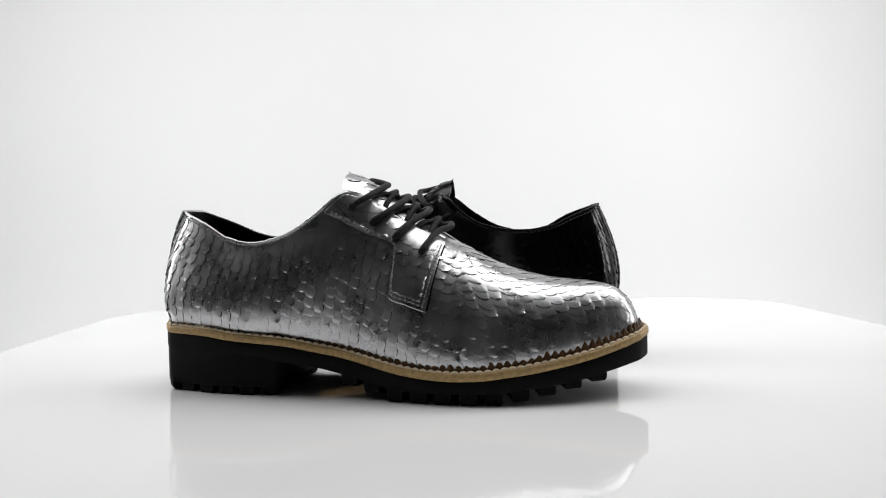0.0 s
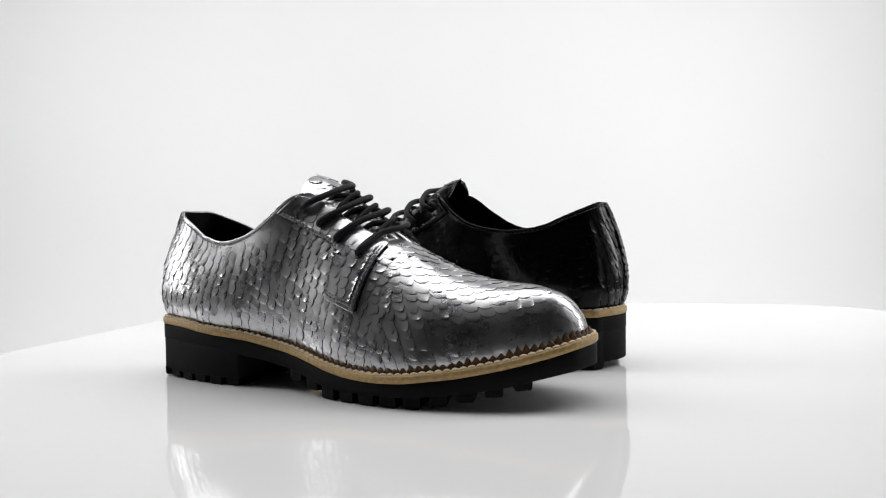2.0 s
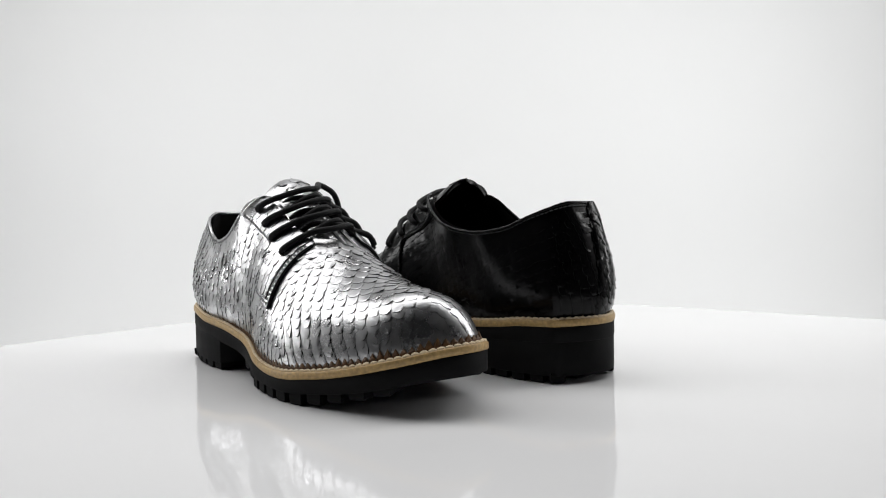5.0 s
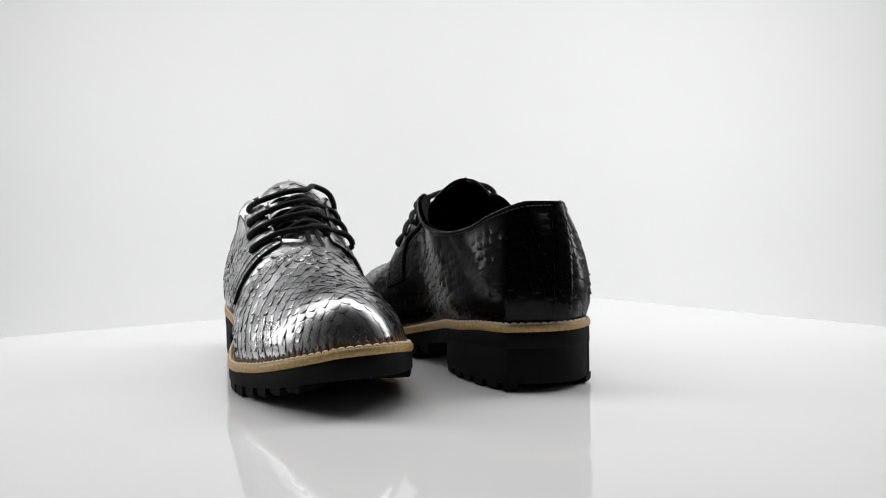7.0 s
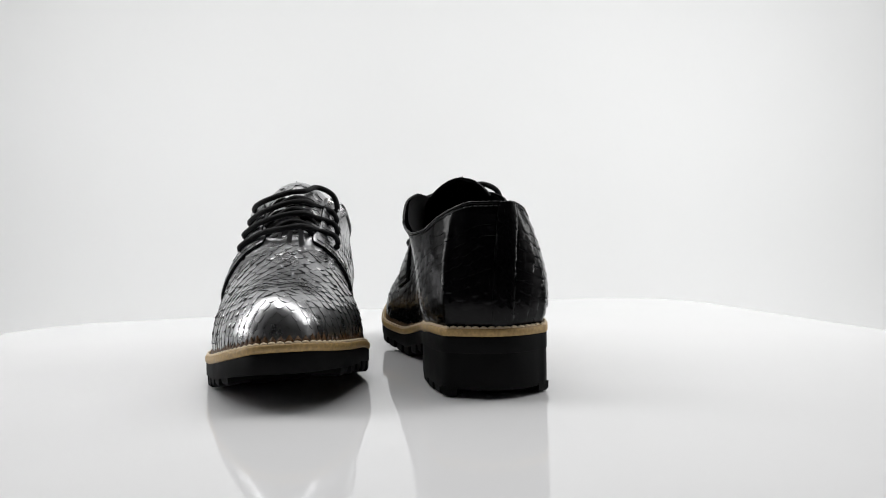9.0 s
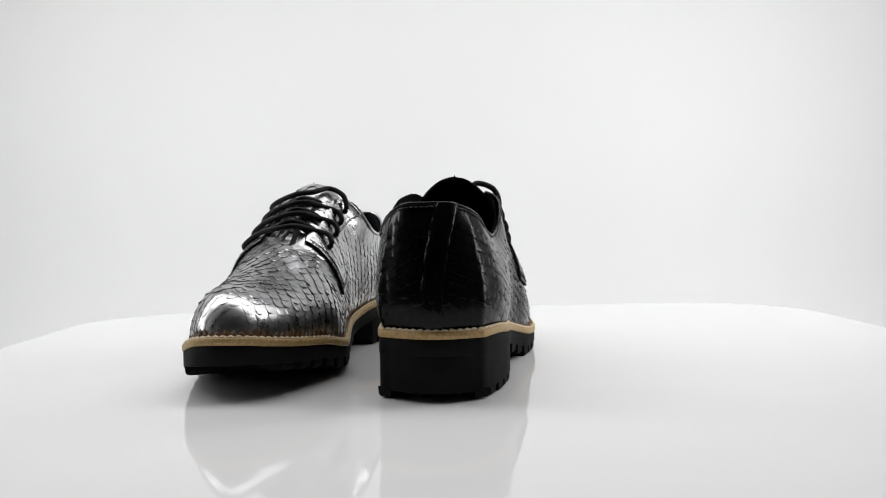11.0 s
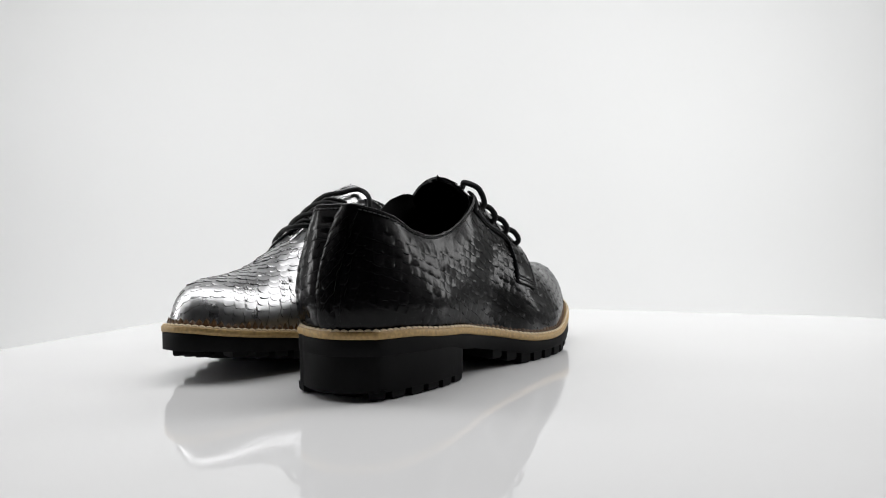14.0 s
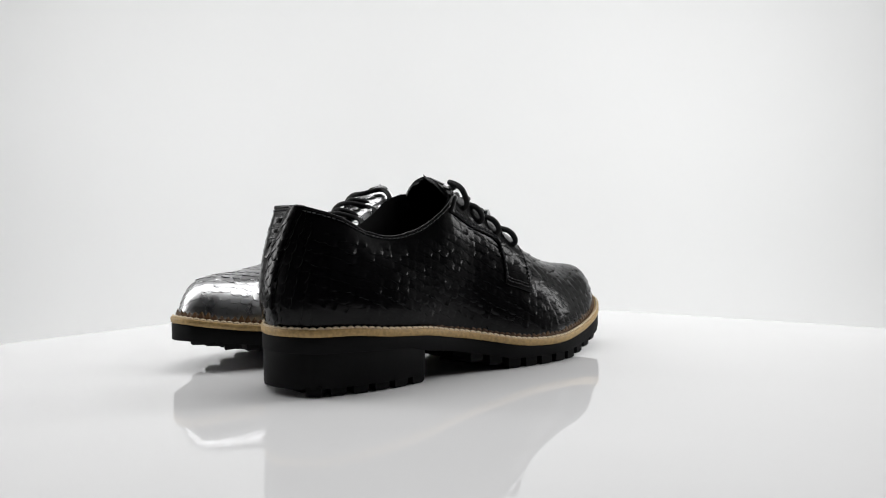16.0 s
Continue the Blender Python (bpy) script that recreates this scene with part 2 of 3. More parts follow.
# top edge of the upper: foot of the wall along the shoe -> x, half width, z of the collar, throat and ridge
TOP = [(0.0, .0120, .0000, .1070), (.0040, .0136, .0086, .1065), (.0090, .0165, .0140, .1055), (.0180, .0225, .0195, .1030), (.032, .0345, .0252, .0982), (.050, .0515, .0290, .0892),
       (.066, .0665, .0310, .0864), (.084, .0845, .0322, .0899), (.102, .1025, .0330, .0995), (.111, .1115, .0322, .1066), (.118, .1180, .0285, .1124), (.124, .1235, .0220, .1150),
       (.134, .1335, .0180, .1115), (.148, .1475, .0180, .1010), (.160, .1595, .0178, .0930), (.170, .1695, .0150, .0885), (.177, .1765, .0060, .0872), (.182, .1815, .0, .0850), (.195, .1945, .0, .0785),
       (.2114, .2105, .0, .0705), (.2276, .2262, .0, .0658), (.2436, .2410, .0, .0632), (.262, .2530, .0, .0623), (.275, .2590, .0, .0612), (.2862, .2628, .0, .0602)]
# how far the top edge leans towards the inner side, along the outer and the inner wall
LEAN_OUT = [(0, .003), (.05, .0020), (.1, .0005), (.13, 0), (.15, -.001), (.2, -.002), (.26, -.004), (.29, -.0048)]
LEAN_IN = [(0, .003), (.05, .0042), (.09, .0040), (.115, .0015), (.13, 0), (.15, -.001), (.2, -.002), (.26, -.004), (.29, -.0048)]
# foot of the wall -> share of the round arch, share of the straight side, outward swell
ARCH = [(0, 0, 0, .0052), (.012, 0, 0, .0062), (.05, .02, 0, .0060), (.08, .12, .05, .0052), (.11, .36, .08, .0044), (.14, .66, .08, .0038), (.17, .90, .08, .0034), (.195, 1, .12, .0030), (.22, 1, .06, .0026), (.25, 1, .0, .0018), (.29, 1, 0, .0006)]


class Skin:
    """A leather surface rolled out flat: grids of flat coordinates a, b with the points and normals that they stand for."""
    CELL = 0.0008

    def __init__(self, grids):
        self.grids = grids
        ids, flat = [], []
        for g, (A, B, P, N) in enumerate(grids):
            n, r = A.shape
            I, J = np.meshgrid(np.arange(n), np.arange(r), indexing="ij")
            ids.append(np.stack([np.full(n * r, g), I.ravel(), J.ravel()], 1))
            flat.append(np.stack([A.ravel(), B.ravel()], 1))
        ids, flat = np.vstack(ids), np.vstack(flat)
        self.low = flat.min(axis=0) - 12 * self.CELL
        cells = ((flat - self.low) / self.CELL).astype(int)
        shape = cells.max(axis=0) + 14
        table = np.full(shape, -1)
        table[cells[:, 0], cells[:, 1]] = np.arange(len(flat))
        for step in range(12):
            for ax, way in ((0, 1), (0, -1), (1, 1), (1, -1)):
                moved = np.roll(table, way, axis=ax)
                table = np.where(table < 0, moved, table)
            if step == 0:
                self.inside = table >= 0
        self.table, self.ids, self.flat = table, ids, flat
        self.slopes = [(np.gradient(A, axis=0), np.gradient(A, axis=1), np.gradient(B, axis=0), np.gradient(B, axis=1)) for A, B, _, _ in grids]

    def cell(self, a, b):
        c = ((np.stack([a, b], -1) - self.low) / self.CELL).astype(int)
        return np.clip(c[..., 0], 0, self.table.shape[0] - 1), np.clip(c[..., 1], 0, self.table.shape[1] - 1)

    def covers(self, a, b):
        return self.inside[self.cell(a, b)]

    def at(self, a, b):
        """Points and normals at flat places."""
        k = np.maximum(self.table[self.cell(a, b)], 0)
        P, N = np.zeros((*a.shape, 3)), np.zeros((*a.shape, 3))
        for g, (A, B, GP, GN) in enumerate(self.grids):
            m = self.ids[k][..., 0] == g
            if not m.any():
                continue
            i, j = self.ids[k[m]][:, 1], self.ids[k[m]][:, 2]
            ai, aj, bi, bj = (q[i, j] for q in self.slopes[g])
            det = ai * bj - aj * bi
            det = np.where(np.abs(det) < 1e-10, 1e-10, det)
            ra, rb = a[m] - A[i, j], b[m] - B[i, j]
            u = np.clip(i + np.clip((bj * ra - aj * rb) / det, -4, 4), 0, A.shape[0] - 1.001)
            v = np.clip(j + np.clip((ai * rb - bi * ra) / det, -4, 4), 0, A.shape[1] - 1.001)
            i, j = u.astype(int), v.astype(int)
            fu, fv = (u - i)[:, None], (v - j)[:, None]
            for src, dst in ((GP, P), (GN, N)):
                dst[m] = (src[i, j] * (1 - fu) + src[i + 1, j] * fu) * (1 - fv) + (src[i, j + 1] * (1 - fu) + src[i + 1, j + 1] * fu) * fv
        return P, N / (np.linalg.norm(N, axis=-1)[..., None] + 1e-12)


def lattice(a0, a1, b0, b1, along, across):
    """Staggered places of overlapping scales, row after row along a."""
    out = []
    for k in range(int((a1 - a0) / along) + 1):
        cols = np.arange(int((b1 - b0) / across) + 2)
        out.append(np.stack([np.full(len(cols), a0 + k * along), b0 + (cols - 0.5 * (k % 2)) * across], 1))
    return np.vstack(out)


def scale_coat(skin, a, b, angle, along, across, seed, lift=1.0):
    """Overlapping snake scales, flat with a rounded free tip and a raw cut rim, rooted at a, b and pointing along angle.
    Gives vertices, faces and the faces' material slots (0 the grain side, 1 the cut rim)."""
    rng = np.random.default_rng(seed)
    count = len(a)
    S = np.array([0, .25, .5, .62, .74, .85, .94, 1.0])
    T = np.array([-1, -.6, 0, .6, 1.0])
    wide = np.where(S < .5, 1.0, (1 - np.clip((S - .5) / .5, 0, 1) ** 1.75) ** (1 / 1.75))
    wide[-1] = 0.16
    size = 1 + rng.normal(0, .035, count)
    L = (2.05 * along * size)[:, None, None] * S[None, :, None]
    W = (0.515 * across * size)[:, None, None] * (wide[:, None] * T[None, :])[None]
    L, W = np.broadcast_arrays(L, W)
    an = (angle + rng.normal(0, .08, count))[:, None, None]
    pa = (a + rng.normal(0, .00032, count))[:, None, None] + L * np.cos(an) - W * np.sin(an)
    pb = (b + rng.normal(0, .00032, count))[:, None, None] + L * np.sin(an) + W * np.cos(an)
    P, N = skin.at(pa, pb)
    curl = np.clip(rng.normal(.15, .65, count), 0, 1.7)[:, None, None]
    lean = rng.normal(0, .00013, count)[:, None, None]
    tip = np.clip((S - .76) / .24, 0, 1)[None, :, None] ** 2
    roll = 1 - 0.08 * np.clip((S - .80) / .20, 0, 1)[None, :, None] ** 2 - 0.16 * (T ** 4)[None, None, :] * np.clip((S - .3) / .3, 0, 1)[None, :, None]
    h = 0.00022 + 0.00072 * S[None, :, None] * roll + 0.00050 * curl * tip * (1 - 0.4 * T ** 2)[None, None, :] + lean * (T[None, None, :] * S[None, :, None])
    up = (np.asarray(lift) * np.ones(count))[:, None, None]
    top = P + N * (h * up)[..., None]
    ns, nt = len(S), len(T)
    rim = [k * nt for k in range(1, ns)] + [(ns - 1) * nt + q for q in range(1, nt)] + [k * nt + nt - 1 for k in range(ns - 2, 0, -1)]
    flat_top = top.reshape(count, ns * nt, 3)
    edge = flat_top[:, rim]
    down = edge - N.reshape(count, ns * nt, 3)[:, rim] * (0.00060 * up)
    per = ns * nt + 2 * len(rim)
    verts = np.concatenate([flat_top, edge, down], axis=1).reshape(-1, 3)
    one = np.array(quads(ns, nt))
    o = ns * nt
    skirt = np.array([(o + q, o + q + 1, o + len(rim) + q + 1, o + len(rim) + q) for q in range(len(rim) - 1)])
    one = np.vstack([one, skirt])
    mid = (ns // 2) * nt + 2
    turn = np.einsum("ij,ij->i", np.cross(flat_top[:, mid + nt] - flat_top[:, mid], flat_top[:, mid + 1] - flat_top[:, mid]), N.reshape(count, ns * nt, 3)[:, mid]) < 0
    faces = np.concatenate([(one[:, ::-1] if f else one) + k * per for k, f in enumerate(turn)])
    slots = np.tile(np.r_[np.zeros((ns - 1) * (nt - 1), int), np.ones(len(skirt), int)], count)
    return verts, faces.tolist(), slots


def coated(name, verts, faces, coat, leather, rim=CUT, base_slots=None):
    """One leather piece: its body and the scales on it."""
    vs, fs, slots = coat
    n, k = len(verts), len(faces)
    me = bpy.data.meshes.new(name)
    allv = np.vstack([np.array(verts, float), vs]) - ORIGIN
    me.from_pydata(allv.tolist(), [], [tuple(f) for f in faces] + [tuple(q + n for q in f) for f in fs])
    me.materials.append(leather)
    me.materials.append(rim)
    me.polygons.foreach_set("material_index", np.r_[np.zeros(k, int) if base_slots is None else base_slots, slots].astype(np.int32))
    me.polygons.foreach_set("use_smooth", [True] * len(me.polygons))
    me.update()
    return me


def grid_normals(g):
    du, dv = np.gradient(g, axis=0), np.gradient(g, axis=1)
    n = np.cross(dv, du)
    return n / (np.linalg.norm(n, axis=2)[:, :, None] + 1e-12)


class Upper:
    """The wall of the upper as two grids (outer and inner side), columns from heel to toe, rows from the welt to the top."""
    def __init__(self, n=560, rows=140, spread=0.0):
        self.sides = []
        for keys, sign in ((OUTER, -1), (INNER, 1)):
            foot, arc = side_outline(keys, n, 0.0058)
            if sign > 0:
                fine, far = side_outline(keys, 4000, 0.0058)
                run = np.maximum.accumulate(fine[:, 0]) + np.arange(4000) * 1e-10
                want = np.maximum.accumulate(self.sides[0]["x"]) + np.arange(n) * 1e-10
                want = (want - want[0]) / (want[-1] - want[0]) * (run[-1] - run[0]) + run[0]
                foot = np.stack([np.interp(want, run, fine[:, c]) for c in (0, 1)], 1)
                arc = np.interp(want, run, far)
            x = foot[:, 0].copy()
            if sign > 0:
                x = self.sides[0]["x"].copy()
            keyed = np.maximum.accumulate(x)
            top = curve(TOP, np.clip(keyed, 0, 0.2862))
            # at the heel and toe the foot swings round faster than it moves along
            arch = curve(ARCH, np.clip(x, 0, LEN))
            fz = curve(WELT_Z, np.clip(x, 0, LEN))[:, 0] + twist(x, foot[:, 1]) - 0.0008
            B = np.stack([foot[:, 0], foot[:, 1], fz], 1)
            T = np.stack([top[:, 0], sign * top[:, 1] + curve(LEAN_OUT if sign < 0 else LEAN_IN, x)[:, 0], top[:, 2]], 1)
            T[:, 1] += curve([(0, 0), (.03, .3), (.08, 1), (.15, .9), (.176, .4), (.19, 0), (.29, 0)], x)[:, 0] * spread * (1.0 if sign > 0 else 0.25)
            if spread:
                T[:, 2] += curve([(0, .0012), (.05, .0022), (.1, .0022), (.12, .0014), (.14, 0), (.29, 0)], x)[:, 0]
            if sign > 0:
                T[:, 2] += curve([(0, 0), (.009, -.0004), (.02, -.0012), (.035, -.0018), (.05, .0004), (.065, .0016), (.085, 0), (.1, -.002), (.115, -.001), (.13, 0), (.29, 0)], x)[:, 0]
            v = np.linspace(0, 1, rows)
            H = T[:, None, :2] - B[:, None, :2]
            Z = (T[:, 2] - B[:, 2])[:, None]
            a = v * math.pi / 2
            hr, vr = 1 - np.cos(a), np.sin(a)
            st = arch[:, 1][:, None]
            hr = hr * (1 - st) + (0.5 * (hr + v)) * st
            vr = vr * (1 - st) + (0.5 * (vr + v)) * st
            k = arch[:, 0][:, None]
            hl, vl = v[None, :] ** 2.2, v[None, :]
            h, z = hl * (1 - k) + hr * k, vl * (1 - k) + vr * k
            G = np.empty((n, rows, 3))
            G[:, :, :2] = B[:, None, :2] + H * h[:, :, None]
            G[:, :, 2] = B[:, 2][:, None] + Z * z
            out = np.stack([foot[:, 0] - np.clip(foot[:, 0], 0.045, 0.24), foot[:, 1]], 1)
            out /= np.linalg.norm(out, axis=1)[:, None] + 1e-9
            swell = arch[:, 2][:, None] * np.sin(math.pi * v ** 0.62)[None, :]
            G[:, :, :2] += out[:, None, :] * swell[:, :, None]
            # flat coordinates: round and up from the foot for the quarters, plan rolled out from the ridge for the vamp
            seg = np.linalg.norm(np.diff(G, axis=1), axis=2)
            up = np.concatenate([np.zeros((n, 1)), np.cumsum(seg, axis=1)], axis=1)
            down = up[:, -1:] - up
            plan = -(H[:, 0, :] / (np.linalg.norm(H[:, 0, :], axis=1)[:, None] + 1e-9))
            va = T[:, 0][:, None] + down * plan[:, 0][:, None]
            vb = T[:, 1][:, None] + down * plan[:, 1][:, None]
            N = grid_normals(G)
            if N[n // 2, rows // 2, 1] * sign < 0:
                N = -N
            self.sides.append(dict(sign=sign, base=G, N=N, arc=arc[:, None] + 0 * up, up=up, va=va, vb=vb, x=x, T=T, B=B))
        self.join()

    def join(self):
        """One mesh of both sides, welded at heel, toe and ridge, rounded over ridge and toe."""
        a, b = self.sides
        n, r = a["base"].shape[:2]
        m = n * r
        V = np.vstack([a["base"].reshape(-1, 3), b["base"].reshape(-1, 3)])
        to = np.arange(2 * m)
        for i in range(n):
            if i in (0, n - 1):
                to[m + i * r:m + (i + 1) * r] = np.arange(i * r, (i + 1) * r)
            elif a["x"][i] > 0.183:
                to[m + i * r + r - 1] = i * r + r - 1
        F = np.array(quads(n, r))
        F = np.vstack([F, to[F[:, ::-1] + m]])
        E = np.vstack([F[:, [0, 1]], F[:, [1, 2]], F[:, [2, 3]], F[:, [3, 0]]])
        E = np.vstack([E, E[:, ::-1]])
        count = np.bincount(E[:, 0], minlength=2 * m)
        # where to round: near the ridge and over the toe
        x = np.r_[np.repeat(a["x"], r), np.repeat(b["x"], r)]
        v = np.tile(np.linspace(0, 1, r), 2 * n)
        w = np.clip((x - 0.186) / 0.012, 0, 1) * np.clip((v - 0.45) / 0.3, 0, 1)
        w = np.maximum(w, np.clip((x - 0.250) / 0.02, 0, 1) * np.clip((v - 0.12) / 0.25, 0, 1)) * 0.8
        # and the quarters, so that no fold stays where wall turns into arch
        w = np.maximum(w, 0.6 * np.clip((x - 0.03) / 0.03, 0, 1) * np.clip(v / 0.22, 0, 1) * np.clip((1 - v) / 0.15, 0, 1))
        for _ in range(300):
            mean = np.stack([np.bincount(E[:, 0], V[E[:, 1], c], 2 * m) for c in range(3)], 1) / np.maximum(count, 1)[:, None]
            V += (mean - V) * (w * (count > 0))[:, None]
        fn = np.cross(V[F[:, 2]] - V[F[:, 0]], V[F[:, 3]] - V[F[:, 1]])
        N = np.stack([sum(np.bincount(F[:, k], fn[:, c], 2 * m) for k in range(4)) for c in range(3)], 1)
        N /= np.linalg.norm(N, axis=1)[:, None] + 1e-15
        if N[(n // 2) * r + r // 2, 1] > 0:
            N = -N
            F = F[:, ::-1]
        self.grid = [V[to[q * m:(q + 1) * m]].reshape(n, r, 3) for q in (0, 1)]
        self.out = [N[to[q * m:(q + 1) * m]].reshape(n, r, 3) for q in (0, 1)]
        for q in (0, 1):
            self.sides[q]["base"], self.sides[q]["N"] = self.grid[q], self.out[q]
        used = np.zeros(2 * m, bool)
        used[F.ravel()] = True
        new_id = np.cumsum(used) - 1
        faces = new_id[F]
        self.verts, self.faces = V[used], faces.tolist()

    def scales(self):
        """The scales of quarters and vamp: tips down and forward on the sides, forward over the ridge."""
        made = []
        turn = radians(-60)
        ca, sa = math.cos(turn), math.sin(turn)
        for q, s in enumerate(self.sides):
            skin = Skin([(s["arc"], s["up"], self.grid[q], self.out[q])])
            p = lattice(-0.12, 0.30, -0.05, 0.32, 0.0044, 0.0077)
            a, b = p[:, 0] * ca - p[:, 1] * sa, p[:, 0] * sa + p[:, 1] * ca
            ok = (a > -0.004) & (b > 0.0) & (b < 0.2) & (a < np.interp(0.186, s["x"], s["arc"][:, 0])) & skin.covers(a, b)
            top = np.interp(a, s["arc"][:, 0], s["up"][:, -1])
            ok &= b < top - 0.0015
            a, b = a[ok], b[ok]
            # lower and flatter towards the collar
            made.append(scale_coat(skin, a, b, np.full(len(a), turn), 0.0044, 0.0077, 11 + q, np.interp(top[ok] - b, [0, .010], [.5, 1])))
        keep = [np.where(s["x"] > 0.168)[0][0] for s in self.sides]
        skin = Skin([(s["va"][k:], s["vb"][k:], self.grid[q][k:], self.out[q][k:]) for q, (s, k) in enumerate(zip(self.sides, keep))])

        def swing(w):
            """How far the rows lag behind towards the welt, and their slope."""
            d = np.clip(np.abs(w) - 0.006, 0, 0.035)
            return 0.62 * d ** 2 / 0.07 + 0.62 * np.clip(np.abs(w) - 0.041, 0, 1), 0.62 * d / 0.035

        p = lattice(0.172, 0.345, -0.098, 0.098, 0.0047, 0.0080)
        lag, slope = swing(p[:, 1])
        a, b = p[:, 0] - lag, p[:, 1]
        ok = (a > 0.176) & skin.covers(a, b)
        a, b, slope = a[ok], b[ok], slope[ok]
        made.append(scale_coat(skin, a, b, np.arctan(slope) * np.sign(b), 0.0047, 0.0080, 17, np.interp(a, [.215, .25, .285], [1, .8, .55])))
        verts, faces, slots, n = [], [], [], 0
        for v, f, m in made:
            verts.append(v)
            faces += (np.array(f) + n).tolist()
            slots.append(m)
            n += len(v)
        return np.vstack(verts), faces, np.concatenate(slots)

    def surface(self, side, x, z):
        """Points and outward normals of the wall at places given by x and z."""
        s = self.sides[side]
        P = s["base"][::2, ::2].reshape(-1, 3)
        N = s["N"][::2, ::2].reshape(-1, 3)
        keep = P[:, 0] < 0.215
        P, N = P[keep], N[keep]
        out, nor = [], []
        for a, b in zip(x, z):
            d = (P[:, 0] - a) ** 2 + (P[:, 2] - b) ** 2
            i = np.argpartition(d, 6)[:6]
            w = 1 / (d[i] + 1e-8)
            w /= w.sum()
            y = (P[i, 1] * w).sum()
            m = (N[i] * w[:, None]).sum(0)
            out.append((a, y, b))
            nor.append(m / np.linalg.norm(m))
        return np.array(out), np.array(nor)




def add(name, verts, faces, mat, parent, label="", smooth=True):
    return part(name, mesh_from(name, np.array(verts, float) - ORIGIN, faces, mat, smooth), parent, label)


def plate(outer, inner, top, bottom, round_r=0.0008):
    """A slab between two side curves; columns of a closed section with softened rims."""
    verts = []
    r = round_r
    for o, i, t, b in zip(outer, inner, top, bottom):
        d = (i - o)
        w = np.linalg.norm(d) + 1e-9
        e = d / w * min(r, w * 0.3)
        k = min(r, (t - b) * 0.4)
        verts += [(*(o + e), t), (*o, t - k), (*o, b + k), (*(o + e), b), (*(i - e), b), (*i, b + k), (*i, t - k), (*(i - e), t)]
    verts = np.array(verts, float)
    verts[:, 2] += twist(verts[:, 0], verts[:, 1])
    n = len(outer)
    faces = []
    for c in range(n - 1):
        for q in range(8):
            w = (q + 1) % 8
            faces.append((c * 8 + q, (c + 1) * 8 + q, (c + 1) * 8 + w, c * 8 + w))
    faces.append(tuple(range(8)))
    faces.append(tuple(reversed(range((n - 1) * 8, n * 8))))
    return verts, faces


def slab(inset, n, top, bottom, round_r, reach=None):
    """A slab under the whole outline of the shoe, or its heel end up to reach, with softened rims; top and bottom give heights along x."""
    rings = []
    for more, up in ((round_r, 0), (0.0, 1), (0.0, 2), (round_r, 3)):
        pts = []
        for keys, order in ((OUTER, 1), (INNER, -1)):
            p, _ = side_outline(keys, 1600, inset + more)
            if reach:
                p = p[np.maximum.accumulate(p[:, 0]) <= reach]
            p = p[np.linspace(0, len(p) - 1, n).astype(int)]
            pts.append(p if order > 0 else p[::-1][:-1])
        p = np.vstack(pts)
        if not reach:
            p = np.delete(p, n, axis=0)
        t, b = top(p[:, 0]), bottom(p[:, 0])
        k = np.minimum(round_r, (t - b) * 0.4)
        z = (t, t - k, b + k, b)[up] + twist(p[:, 0], p[:, 1])
        rings.append(np.column_stack([p, z]))
    m = len(rings[0])
    faces = []
    for r in range(3):
        for q in range(m):
            w = (q + 1) % m
            faces.append((r * m + q, r * m + w, (r + 1) * m + w, (r + 1) * m + q))
    half = n - 1
    for base, flip in ((0, False), (3 * m, True)):
        for q in range(half):
            f = tuple(dict.fromkeys((q, q + 1, (m - 1 - q) % m if q + 1 <= m - 1 - q else q + 1, (m - q) % m)))
            if len(f) > 2:
                f = tuple(base + c for c in f)
                faces.append(tuple(reversed(f)) if not flip else f)
    faces = [tuple(reversed(f)) for f in faces]
    return np.vstack(rings), faces


def same_x(inset, xs):
    """Points of both sides of the outline at given places along."""
    o, _ = side_outline(OUTER, 900, inset)
    i, _ = side_outline(INNER, 900, inset)
    ko, ki = np.maximum.accumulate(o[:, 0]), np.maximum.accumulate(i[:, 0])
    return (np.stack([xs, np.interp(xs, ko, o[:, 1])], 1), np.stack([xs, np.interp(xs, ki, i[:, 1])], 1))


def zed(keys, x):
    return curve(keys, np.atleast_1d(x))[:, 0]


UPPER = Upper()
UPPER_SPREAD = Upper(spread=0.0055)


